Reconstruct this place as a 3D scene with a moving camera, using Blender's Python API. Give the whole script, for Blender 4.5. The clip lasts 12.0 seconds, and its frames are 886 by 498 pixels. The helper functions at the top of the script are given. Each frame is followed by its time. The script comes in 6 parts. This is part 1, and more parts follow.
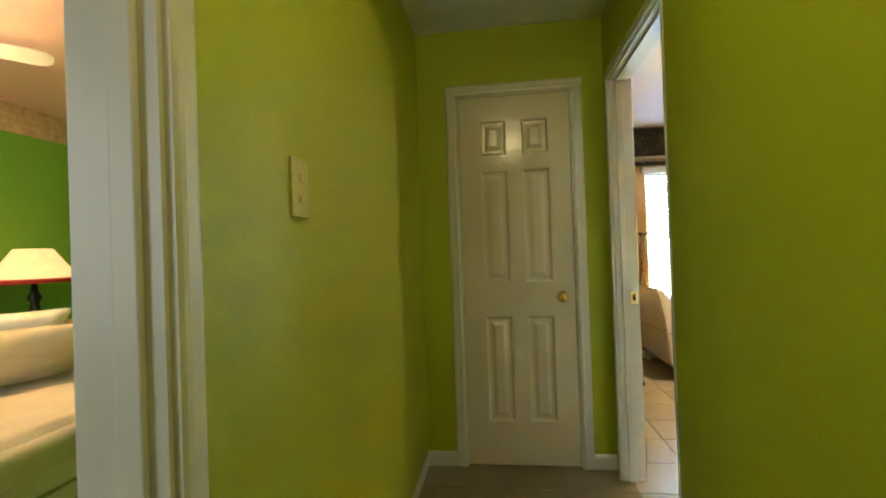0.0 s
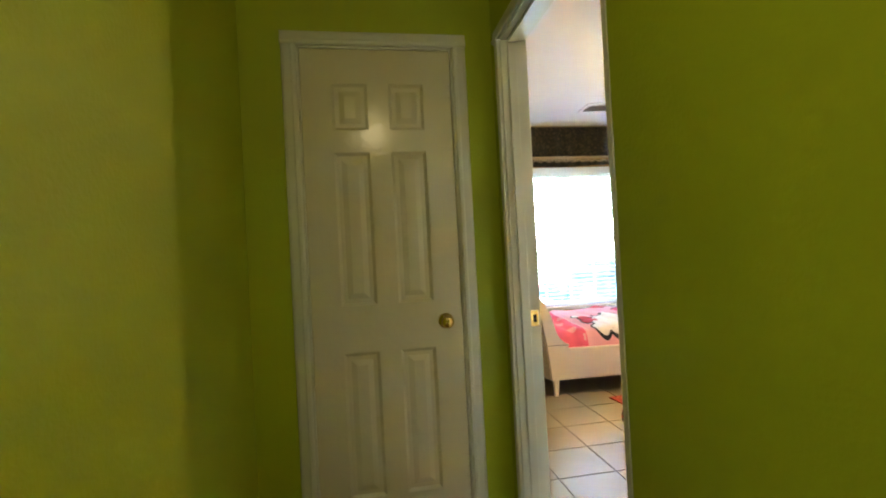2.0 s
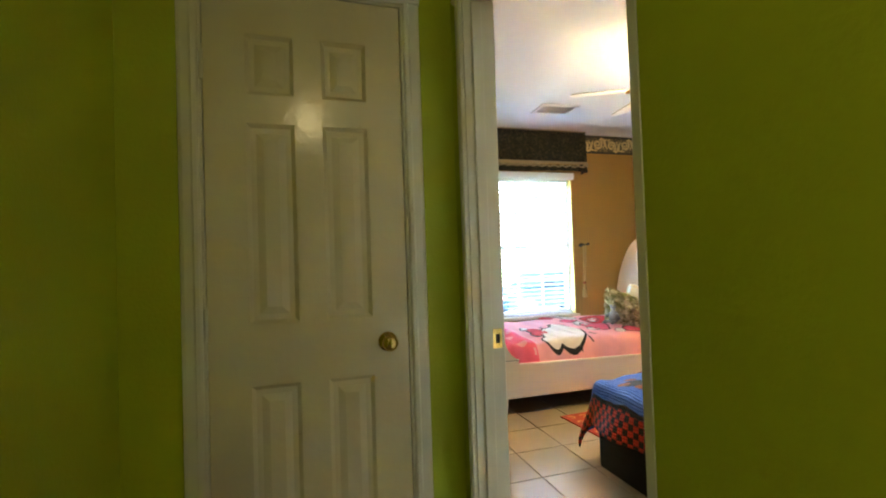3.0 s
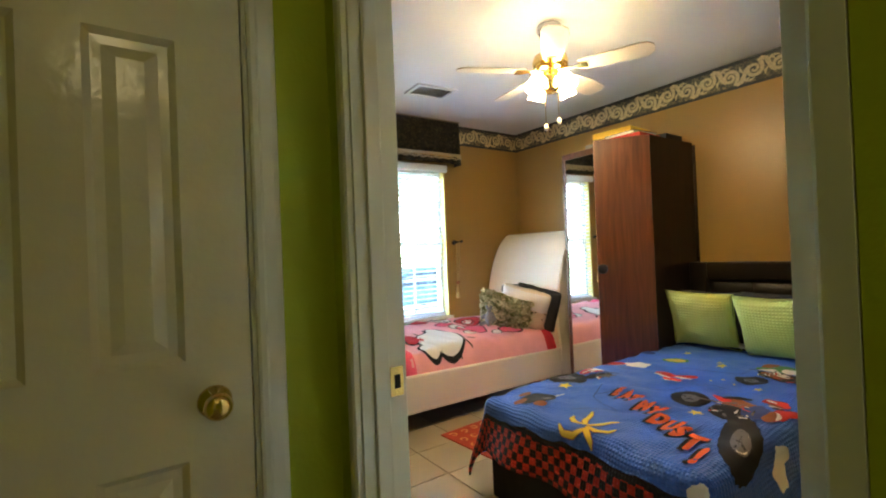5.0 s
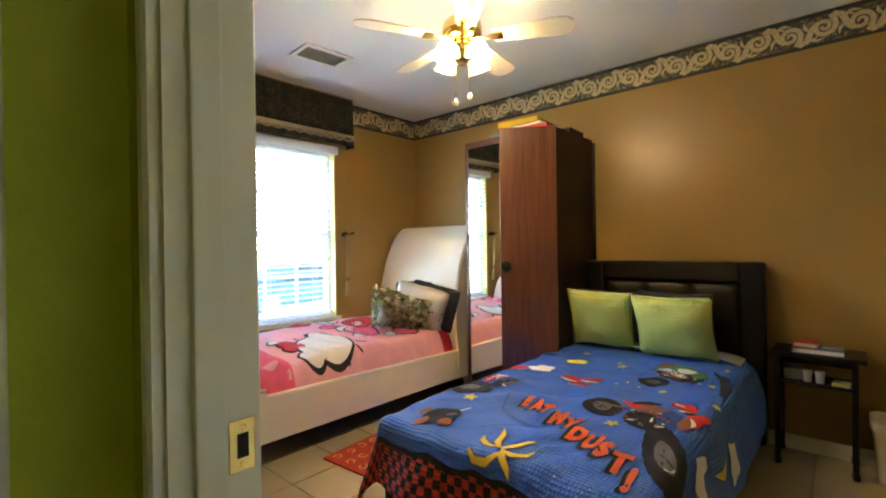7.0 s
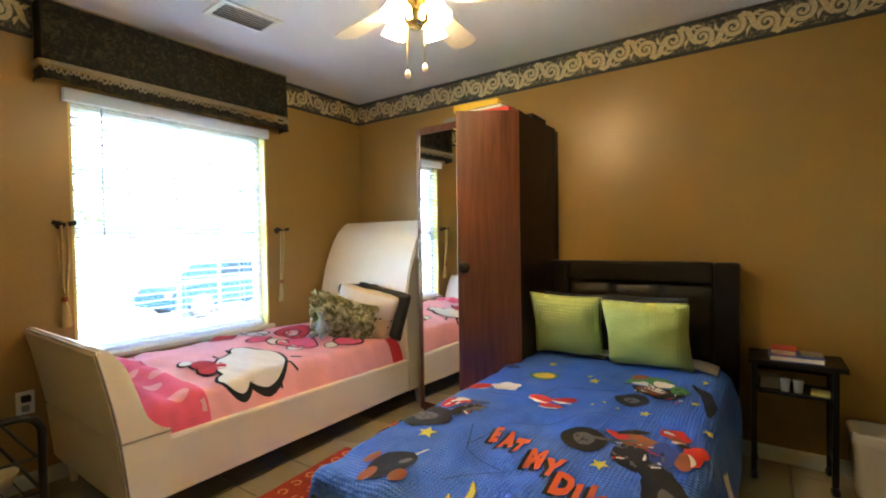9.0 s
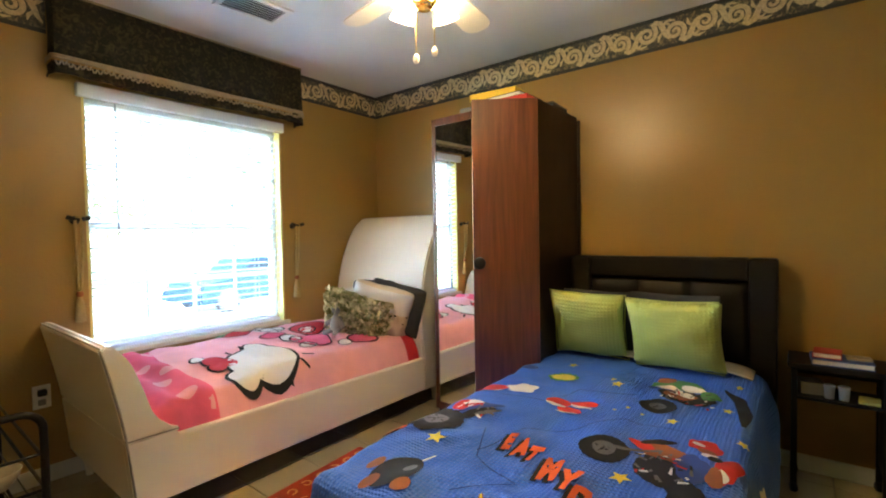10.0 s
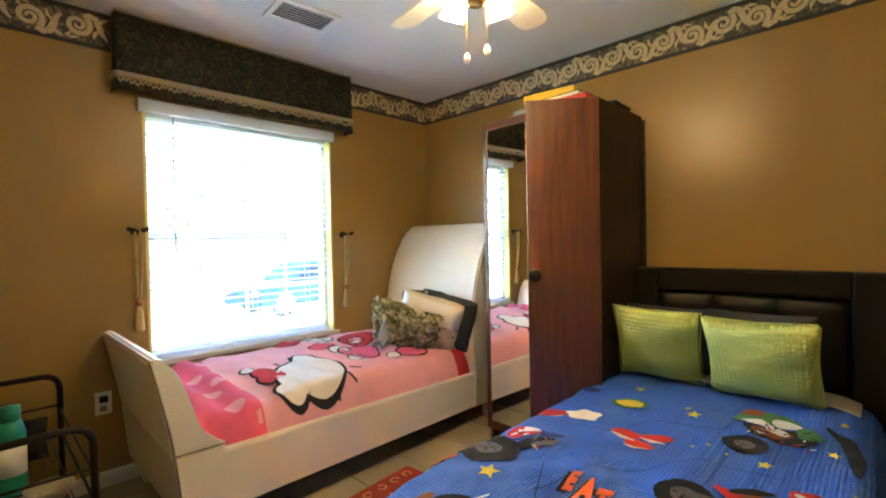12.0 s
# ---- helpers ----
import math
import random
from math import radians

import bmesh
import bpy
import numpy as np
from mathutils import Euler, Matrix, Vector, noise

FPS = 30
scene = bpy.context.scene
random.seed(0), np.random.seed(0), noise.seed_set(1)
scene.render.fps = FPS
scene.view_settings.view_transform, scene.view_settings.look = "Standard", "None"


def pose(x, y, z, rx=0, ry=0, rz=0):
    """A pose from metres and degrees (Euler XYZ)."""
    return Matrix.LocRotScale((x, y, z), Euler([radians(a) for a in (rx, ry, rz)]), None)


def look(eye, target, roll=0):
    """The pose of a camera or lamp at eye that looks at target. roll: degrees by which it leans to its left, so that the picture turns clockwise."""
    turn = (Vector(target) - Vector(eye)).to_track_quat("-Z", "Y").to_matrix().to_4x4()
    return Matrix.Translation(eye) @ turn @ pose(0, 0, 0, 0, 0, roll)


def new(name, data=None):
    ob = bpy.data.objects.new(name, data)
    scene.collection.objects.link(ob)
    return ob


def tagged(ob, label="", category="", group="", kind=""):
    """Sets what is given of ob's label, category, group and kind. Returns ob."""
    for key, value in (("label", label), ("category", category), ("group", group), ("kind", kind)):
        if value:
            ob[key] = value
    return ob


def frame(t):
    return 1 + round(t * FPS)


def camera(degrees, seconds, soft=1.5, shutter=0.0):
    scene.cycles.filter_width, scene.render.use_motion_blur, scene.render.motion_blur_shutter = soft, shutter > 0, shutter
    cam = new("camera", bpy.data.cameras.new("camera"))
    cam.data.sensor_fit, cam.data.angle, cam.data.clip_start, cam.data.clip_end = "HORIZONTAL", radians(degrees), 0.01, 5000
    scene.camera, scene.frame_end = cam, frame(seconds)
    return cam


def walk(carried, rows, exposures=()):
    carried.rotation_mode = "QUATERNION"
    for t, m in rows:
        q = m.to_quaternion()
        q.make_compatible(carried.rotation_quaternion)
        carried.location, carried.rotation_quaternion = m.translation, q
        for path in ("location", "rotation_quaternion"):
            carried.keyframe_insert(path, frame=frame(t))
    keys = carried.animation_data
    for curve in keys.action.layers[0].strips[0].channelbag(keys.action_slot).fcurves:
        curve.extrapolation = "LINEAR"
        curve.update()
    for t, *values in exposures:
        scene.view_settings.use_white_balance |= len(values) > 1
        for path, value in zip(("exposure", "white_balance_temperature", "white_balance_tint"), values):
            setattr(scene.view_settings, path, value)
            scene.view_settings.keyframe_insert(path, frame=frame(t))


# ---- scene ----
cam = camera(88.5, 12.0, soft=2.0)
EXPOSURES = [(0, 6.5, 6100, 10), (1.5, 6.42, 6100, 10), (3, 6.15, 6100, 10), (5, 5.75, 6100, 10), (12, 5.75, 6100, 10)]
PATH = [
    (0, (-0.568, -2.547, 1.195), (-0.83, -0.564, 1.212), -2.0),
    (0.5, (-0.587, -2.439, 1.186), (-0.675, -0.441, 1.215), -2.1),
    (1, (-0.595, -2.29, 1.175), (-0.524, -0.292, 1.214), -2.4),
    (1.5, (-0.579, -2.06, 1.172), (-0.375, -0.072, 1.231), -3.9),
    (2, (-0.562, -1.863, 1.21), (-0.235, 0.11, 1.232), -3.0),
    (2.5, (-0.546, -1.656, 1.24), (-0.079, 0.289, 1.249), -2.1),
    (3, (-0.512, -1.501, 1.199), (0.07, 0.412, 1.244), -1.9),
    (4.8, (-0.383, -1.043, 1.212), (0.675, 0.655, 1.226), -2.05),
    (5, (-0.388, -1.002, 1.211), (0.749, 0.643, 1.224), -2.3),
    (5.5, (-0.401, -0.915, 1.204), (0.9, 0.604, 1.202), -1.95),
    (6, (-0.354, -0.859, 1.205), (1.033, 0.582, 1.18), -1),
    (6.5, (-0.252, -0.783, 1.192), (1.188, 0.605, 1.174), -1.2),
    (7, (-0.172, -0.69, 1.178), (1.323, 0.635, 1.168), -0.8),
    (7.5, (-0.106, -0.627, 1.19), (1.446, 0.633, 1.178), -0.85),
    (7.7, (-0.078, -0.606, 1.192), (1.494, 0.63, 1.176), -0.85),
    (9.3, (0.136, -0.41, 1.222), (1.783, 0.733, 1.172), -0.9),
    (9.5, (0.157, -0.405, 1.219), (1.788, 0.747, 1.167), -0.9),
    (10, (0.212, -0.418, 1.21), (1.787, 0.81, 1.147), -1),
    (10.5, (0.262, -0.412, 1.211), (1.778, 0.89, 1.132), -0.9),
    (11, (0.276, -0.367, 1.212), (1.76, 0.969, 1.122), -0.7),
    (11.5, (0.308, -0.347, 1.228), (1.754, 1.031, 1.141), -0.8),
    (12, (0.31, -0.331, 1.238), (1.741, 1.064, 1.201), -1.1),
]
walk(cam, [(t, look(eye, target, roll)) for t, eye, target, roll in PATH], EXPOSURES)

# light and colour settings
SKY_STRENGTH, SUN_STRENGTH = 0.14, 0.6
HALL_WATTS, WEST_WATTS, SHADE_GLOW, BULB_WATTS = 0.124, 0.28, 1.38, 0.040
GREEN, TAN = (0.40, 0.465, 0.010), (0.362, 0.222, 0.060)
DOOR_AJAR, TILE_Y = 35.5, 0.09

# ---- world and light ----
world = bpy.data.worlds.new("overcast_day")
scene.world = world
world.use_nodes = True
wn = world.node_tree
sky = wn.nodes.new("ShaderNodeTexSky")
sky.sky_type, sky.sun_disc = "NISHITA", False
sky.sun_elevation, sky.sun_rotation = radians(50), radians(180)
wn.links.new(sky.outputs[0], wn.nodes["Background"].inputs[0])
wn.nodes["Background"].inputs[1].default_value = SKY_STRENGTH

sun = new("sun", bpy.data.lights.new("sun", "SUN"))
sun.data.energy, sun.data.angle, sun.data.color = SUN_STRENGTH, radians(12), (1, 0.96, 0.9)
sun.matrix_world = look((0, -10, 12), (0, 0, 0))

window_light = new("window_skylight", bpy.data.lights.new("window_skylight", "AREA"))
window_light.data.shape, window_light.data.size, window_light.data.size_y = "RECTANGLE", 1.17, 1.38
window_light.data.cycles.is_portal = True
window_light.matrix_world = look((1.54, 2.72, 1.29), (1.54, 0, 1.29))

hall_light = new("hall_bulb", bpy.data.lights.new("hall_bulb", "POINT"))
hall_light.data.energy, hall_light.data.color, hall_light.data.shadow_soft_size = HALL_WATTS, (1.0, 0.77, 0.36), 0.07
hall_light.location = (-0.46, -2.15, 2.29)

# unseen fill lamp added to brighten the other bedroom; its wall has no window
west_light = new("west_room_fill", bpy.data.lights.new("west_room_fill", "AREA"))
west_light.data.size, west_light.data.energy, west_light.data.color = 1.2, WEST_WATTS, (1.0, 0.98, 0.96)
west_light.matrix_world = look((-2.9, -3.85, 1.5), (-3.2, 0, 1.2))


# ---- materials ----
def material(name, color, rough=0.5, metal=0.0, vary=0.12, scale=6.0, grain=0.0, grain_scale=200.0, emit=0.0, coat=0.0, spec=0.5):
    """A plain surface with stains at one scale, grain at another, and a little relief."""
    m = bpy.data.materials.new(name)
    m.use_nodes = True
    nt = m.node_tree
    b = nt.nodes["Principled BSDF"]
    b.inputs["Roughness"].default_value, b.inputs["Metallic"].default_value = rough, metal
    b.inputs["Coat Weight"].default_value = coat
    b.inputs["Specular IOR Level"].default_value = spec
    tc = nt.nodes.new("ShaderNodeTexCoord")
    n = nt.nodes.new("ShaderNodeTexNoise")
    n.inputs["Scale"].default_value, n.inputs["Detail"].default_value = scale, 6
    nt.links.new(tc.outputs["Object"], n.inputs["Vector"])
    mix = nt.nodes.new("ShaderNodeMix")
    mix.data_type = "RGBA"
    mix.inputs["A"].default_value = (*[c * (1 - vary) for c in color], 1)
    mix.inputs["B"].default_value = (*[min(1, c * (1 + vary)) for c in color], 1)
    nt.links.new(n.outputs["Fac"], mix.inputs["Factor"])
    nt.links.new(mix.outputs["Result"], b.inputs["Base Color"])
    rr = nt.nodes.new("ShaderNodeMapRange")
    rr.inputs["To Min"].default_value, rr.inputs["To Max"].default_value = max(0.02, rough * 0.85), min(1, rough * 1.15)
    nt.links.new(n.outputs["Fac"], rr.inputs["Value"])
    nt.links.new(rr.outputs["Result"], b.inputs["Roughness"])
    if grain:
        g = nt.nodes.new("ShaderNodeTexNoise")
        g.inputs["Scale"].default_value, g.inputs["Detail"].default_value = grain_scale, 3
        nt.links.new(tc.outputs["Object"], g.inputs["Vector"])
        bump = nt.nodes.new("ShaderNodeBump")
        bump.inputs["Strength"].default_value, bump.inputs["Distance"].default_value = grain, 0.004
        nt.links.new(g.outputs["Fac"], bump.inputs["Height"])
        nt.links.new(bump.outputs["Normal"], b.inputs["Normal"])
    if emit:
        b.inputs["Emission Color"].default_value = (*color, 1)
        b.inputs["Emission Strength"].default_value = emit
    return m


def wood(name, dark, light, rough=0.35, stretch=(14, 14, 0.9)):
    m = material(name, light, rough)
    nt = m.node_tree
    b = nt.nodes["Principled BSDF"]
    tc = nt.nodes.new("ShaderNodeTexCoord")
    mp = nt.nodes.new("ShaderNodeMapping")
    mp.inputs["Scale"].default_value = stretch
    nt.links.new(tc.outputs["Object"], mp.inputs["Vector"])
    n = nt.nodes.new("ShaderNodeTexNoise")
    n.inputs["Scale"].default_value, n.inputs["Detail"].default_value, n.inputs["Distortion"].default_value = 2.5, 9, 0.8
    nt.links.new(mp.outputs["Vector"], n.inputs["Vector"])
    r = nt.nodes.new("ShaderNodeValToRGB")
    r.color_ramp.elements[0].position, r.color_ramp.elements[1].position = 0.3, 0.7
    r.color_ramp.elements[0].color, r.color_ramp.elements[1].color = (*dark, 1), (*light, 1)
    nt.links.new(n.outputs["Fac"], r.inputs["Fac"])
    nt.links.new(r.outputs["Color"], b.inputs["Base Color"])
    return m


def make_translucent(m, color, share):
    """Lets some of the light through a thin sheet."""
    nt = m.node_tree
    tr = nt.nodes.new("ShaderNodeBsdfTranslucent")
    tr.inputs["Color"].default_value = (*color, 1)
    mx = nt.nodes.new("ShaderNodeMixShader")
    mx.inputs[0].default_value = share
    nt.links.new(nt.nodes["Principled BSDF"].outputs[0], mx.inputs[1])
    nt.links.new(tr.outputs[0], mx.inputs[2])
    nt.links.new(mx.outputs[0], nt.nodes["Material Output"].inputs["Surface"])


def mottled(name, dark, light, scale, rough):
    """Cloth or paper with a woven or printed leafy mottle in two colours."""
    m = material(name, dark, rough, grain=0.4, grain_scale=240)
    nt = m.node_tree
    tc = nt.nodes.new("ShaderNodeTexCoord")
    n = nt.nodes.new("ShaderNodeTexNoise")
    n.inputs["Scale"].default_value, n.inputs["Detail"].default_value, n.inputs["Distortion"].default_value = scale, 4, 1.6
    nt.links.new(tc.outputs["Object"], n.inputs["Vector"])
    ramp = nt.nodes.new("ShaderNodeValToRGB")
    ramp.color_ramp.elements[0].position, ramp.color_ramp.elements[1].position = 0.48, 0.66
    ramp.color_ramp.elements[0].color, ramp.color_ramp.elements[1].color = (*dark, 1), (*light, 1)
    nt.links.new(n.outputs["Fac"], ramp.inputs["Fac"])
    nt.links.new(ramp.outputs["Color"], nt.nodes["Principled BSDF"].inputs["Base Color"])
    return m


def random_tint(m, amount=0.12):
    """Varies a material a little from piece to piece."""
    nt = m.node_tree
    b = nt.nodes["Principled BSDF"]
    src = b.inputs["Base Color"].links[0].from_socket
    oi = nt.nodes.new("ShaderNodeObjectInfo")
    rng = nt.nodes.new("ShaderNodeMapRange")
    rng.inputs["To Min"].default_value, rng.inputs["To Max"].default_value = 1 - amount, 1 + amount
    nt.links.new(oi.outputs["Random"], rng.inputs["Value"])
    hsv = nt.nodes.new("ShaderNodeHueSaturation")
    nt.links.new(rng.outputs["Result"], hsv.inputs["Value"])
    nt.links.new(src, hsv.inputs["Color"])
    nt.links.new(hsv.outputs["Color"], b.inputs["Base Color"])
    return m


M = {}
M["green"] = material("hall_green_paint", GREEN, 0.52, vary=0.05, scale=2.0, grain=0.25, grain_scale=90)
M["tan"] = material("bedroom_tan_paint", TAN, 0.33, vary=0.05, scale=2.0, grain=0.3, grain_scale=70)
M["west_green"] = material("west_green_paint", (0.20, 0.42, 0.05), 0.5, vary=0.08, scale=2.0, grain=0.2, grain_scale=90)
M["pink_ceiling"] = material("west_ceiling_paint", (0.72, 0.46, 0.40), 0.7, vary=0.05)
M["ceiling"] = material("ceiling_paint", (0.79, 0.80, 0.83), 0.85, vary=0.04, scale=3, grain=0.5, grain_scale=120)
# ceiling white again, darkened to hold the hall's dimmer light
M["hall_ceiling"] = material("dimmed_ceiling_paint", (0.66, 0.68, 0.66), 0.85, vary=0.04, scale=3, grain=0.5, grain_scale=120)
M["trim"] = material("white_trim_paint", (0.70, 0.69, 0.62), 0.38, vary=0.05, scale=3, grain=0.08, grain_scale=60)
M["door"] = material("white_door_paint", (0.68, 0.62, 0.47), 0.17, vary=0.05, scale=3, grain=0.18, grain_scale=45)
M["brass"] = material("polished_brass", (0.85, 0.62, 0.22), 0.16, metal=1, vary=0.1, scale=30)
M["chrome"] = material("brushed_steel", (0.6, 0.58, 0.55), 0.25, metal=1)
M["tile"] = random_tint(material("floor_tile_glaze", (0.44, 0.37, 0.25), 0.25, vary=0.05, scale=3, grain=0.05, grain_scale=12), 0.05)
# darker tile colour that carries the shade on the hall floor
M["hall_tile"] = random_tint(material("shaded_hall_tile_glaze", (0.24, 0.19, 0.12), 0.35, vary=0.12, scale=4, grain=0.05, grain_scale=12), 0.08)
M["grout"] = material("tile_grout", (0.25, 0.21, 0.17), 0.9, vary=0.2, scale=10)
M["plate"] = material("ivory_plastic", (0.52, 0.50, 0.16), 0.4, vary=0.04)
M["black"] = material("black_lacquer", (0.006, 0.005, 0.005), 0.45, spec=0.3, vary=0.3, scale=12)
M["black_leather"] = material("dark_brown_leather", (0.009, 0.006, 0.0045), 0.38, spec=0.3, vary=0.25, scale=9, grain=0.35, grain_scale=160)
M["base_fabric"] = material("black_bed_base_cloth", (0.006, 0.005, 0.005), 0.9, vary=0.3, scale=20, grain=0.4, grain_scale=300)
M["white_leather"] = material("white_leatherette", (0.84, 0.77, 0.67), 0.38, vary=0.04, scale=4, grain=0.22, grain_scale=180)
M["piping"] = material("grey_piping", (0.25, 0.22, 0.2), 0.6)
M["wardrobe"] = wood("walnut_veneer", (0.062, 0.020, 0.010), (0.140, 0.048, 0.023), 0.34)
# carcass panels: the doors' browns at roughly a quarter of their value
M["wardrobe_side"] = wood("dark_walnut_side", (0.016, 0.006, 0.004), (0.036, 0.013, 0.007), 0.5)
M["mirror"] = material("mirror_silver", (0.92, 0.93, 0.92), 0.01, metal=1, vary=0.0)
M["mirror"].node_tree.nodes["Principled BSDF"].inputs["Roughness"].default_value = 0.0
M["valance"] = mottled("dark_olive_brocade", (0.010, 0.011, 0.008), (0.060, 0.050, 0.024), 28, 0.85)
M["cream_trim"] = material("cream_braid", (0.36, 0.30, 0.21), 0.8, vary=0.3, scale=50, grain=0.5, grain_scale=300)
M["border"] = mottled("border_dark_ground", (0.060, 0.060, 0.056), (0.30, 0.24, 0.14), 38, 0.6)
M["border_edge"] = material("border_edge_stripe", (0.035, 0.036, 0.042), 0.6, vary=0.2, scale=25)
M["scroll"] = material("border_cream_scroll", (0.60, 0.49, 0.29), 0.6, vary=0.55, scale=70)
M["west_border"] = material("west_floral_border", (0.55, 0.38, 0.22), 0.6, vary=0.5, scale=22)
M["vinyl"] = material("white_window_vinyl", (0.80, 0.80, 0.78), 0.4, vary=0.03)
M["sill"] = material("painted_sill", (0.72, 0.66, 0.52), 0.4, vary=0.05)
# brightened yellow: the daylight on the reveals is put into the colour
M["reveal"] = material("daylit_reveal_tint", (0.72, 0.60, 0.18), 0.5, vary=0.05)
M["slat"] = material("white_blind_slat", (0.82, 0.81, 0.78), 0.45, vary=0.03)
make_translucent(M["slat"], (0.9, 0.92, 0.95), 0.55)
M["fan_white"] = material("cream_fan_blade", (0.78, 0.72, 0.60), 0.35, vary=0.05)
M["shade_glow"] = material("lit_frosted_glass", (1.0, 0.74, 0.36), 0.4, vary=0.0, emit=SHADE_GLOW)
M["lamp_glow"] = material("lit_lamp_shade", (1.0, 0.55, 0.24), 0.7, vary=0.25, scale=14, emit=0.012)
M["rope"] = material("beige_rope", (0.40, 0.28, 0.10), 0.8, vary=0.3, scale=60, grain=0.6, grain_scale=250)
M["iron"] = material("black_iron", (0.02, 0.018, 0.016), 0.4, metal=0.6)
M["lime"] = material("lime_quilted_cotton", (0.47, 0.53, 0.13), 0.42, vary=0.12, scale=9)
M["grey_cloth"] = material("charcoal_cotton", (0.040, 0.042, 0.052), 0.85, vary=0.2, scale=20, grain=0.4, grain_scale=300)
M["white_cloth"] = material("white_cotton", (0.74, 0.72, 0.70), 0.85, vary=0.08, scale=12, grain=0.3, grain_scale=250)
M["cream_cloth"] = material("cream_cotton", (0.70, 0.60, 0.45), 0.85, vary=0.10, scale=12, grain=0.3, grain_scale=250)
M["moss"] = random_tint(material("moss_green_ruffle", (0.24, 0.25, 0.10), 0.85, vary=0.6, scale=30), 0.2)
M["moss_scrap"] = material("pale_green_scraps", (0.50, 0.47, 0.30), 0.85, vary=0.5, scale=30)
scrap_nodes = M["moss_scrap"].node_tree
island = scrap_nodes.nodes.new("ShaderNodeNewGeometry")
scrap_ramp = scrap_nodes.nodes.new("ShaderNodeValToRGB")
scrap_ramp.color_ramp.elements[0].color, scrap_ramp.color_ramp.elements[1].color = (0.26, 0.26, 0.10, 1), (0.80, 0.74, 0.52, 1)
scrap_nodes.links.new(island.outputs["Random Per Island"], scrap_ramp.inputs["Fac"])
scrap_nodes.links.new(scrap_ramp.outputs["Color"], scrap_nodes.nodes["Principled BSDF"].inputs["Base Color"])
M["pink"] = material("pink_fleece", (0.85, 0.40, 0.45), 0.85, vary=0.16, scale=7, grain=0.4, grain_scale=160)
M["magenta"] = material("hot_pink_fleece", (0.82, 0.12, 0.22), 0.85, vary=0.25, scale=8, grain=0.4, grain_scale=160)
M["red_fleece"] = material("red_fleece", (0.55, 0.025, 0.04), 0.85, vary=0.25, scale=12, grain=0.4, grain_scale=160)
M["pale_pink"] = material("pale_pink_print", (0.85, 0.36, 0.42), 0.85, vary=0.08)
M["print_white"] = material("white_print", (0.80, 0.76, 0.72), 0.8, vary=0.06, scale=20)
M["print_black"] = material("black_print", (0.009, 0.009, 0.012), 0.8, vary=0.3, scale=20)
M["print_grey"] = material("grey_print", (0.13, 0.12, 0.13), 0.8, vary=0.3, scale=30)
M["print_red"] = material("red_print", (0.55, 0.025, 0.02), 0.8, vary=0.25, scale=25)
M["print_orange"] = material("orange_print", (0.70, 0.11, 0.02), 0.8, vary=0.2, scale=18)
M["print_yellow"] = material("yellow_print", (0.78, 0.58, 0.06), 0.8, vary=0.15, scale=25)
M["print_blue"] = material("dark_blue_print", (0.03, 0.06, 0.25), 0.8, vary=0.25, scale=25)
M["print_green"] = material("green_print", (0.08, 0.24, 0.07), 0.8, vary=0.25, scale=25)
M["print_brown"] = material("brown_print", (0.28, 0.09, 0.03), 0.8, vary=0.3, scale=25)
M["rug"] = material("red_patterned_rug", (0.42, 0.05, 0.02), 0.95, vary=0.5, scale=20, grain=0.6, grain_scale=300)
M["rug_motif"] = material("orange_rug_yarn", (0.70, 0.30, 0.10), 0.95, vary=0.4, scale=30)
M["yellow_card"] = material("yellow_card", (0.75, 0.48, 0.03), 0.5, vary=0.08)
M["red_card"] = material("red_card", (0.50, 0.03, 0.02), 0.5, vary=0.1)
M["blue_card"] = material("blue_card", (0.05, 0.10, 0.38), 0.45, vary=0.1)
M["paper"] = material("white_paper", (0.75, 0.74, 0.70), 0.8, vary=0.05)
M["grey_plastic"] = material("grey_plastic", (0.25, 0.26, 0.27), 0.5, vary=0.1)
M["bin"] = material("white_bin_plastic", (0.70, 0.66, 0.60), 0.45, vary=0.06)
M["teal"] = material("teal_plastic", (0.02, 0.30, 0.22), 0.35, vary=0.1)
M["concrete"] = material("driveway_concrete", (0.60, 0.58, 0.54), 0.9, vary=0.12, scale=2)
M["lawn"] = material("lawn_green", (0.16, 0.24, 0.07), 0.95, vary=0.4, scale=4)
M["car_paint"] = material("dark_blue_car_paint", (0.012, 0.026, 0.042), 0.6, vary=0.1, spec=0.05)
M["car_glass"] = material("car_window_glass", (0.008, 0.012, 0.016), 0.5, vary=0.1, spec=0.04)
M["tyre"] = material("tyre_rubber", (0.02, 0.02, 0.02), 0.9)
M["bark"] = material("tree_bark", (0.13, 0.09, 0.06), 0.9, vary=0.4, scale=12, grain=0.6, grain_scale=40)
M["leaf"] = material("tree_leaf", (0.07, 0.13, 0.03), 0.6, vary=0.5, scale=3)
M["coverlet"] = material("ivory_coverlet", (0.68, 0.60, 0.50), 0.85, vary=0.2, scale=6, grain=0.4, grain_scale=60)
M["floral"] = material("green_floral_valance", (0.30, 0.30, 0.15), 0.85, vary=0.85, scale=14)
M["plaster"] = material("plain_plaster", (0.6, 0.58, 0.5), 0.9, vary=0.05)

glass = bpy.data.materials.new("window_glass")
glass.use_nodes = True
gb = glass.node_tree.nodes["Principled BSDF"]
gb.inputs["Base Color"].default_value, gb.inputs["Transmission Weight"].default_value = (0.97, 0.99, 0.98, 1), 1
gb.inputs["Roughness"].default_value, gb.inputs["IOR"].default_value = 0.0, 1.2
M["glass"] = glass


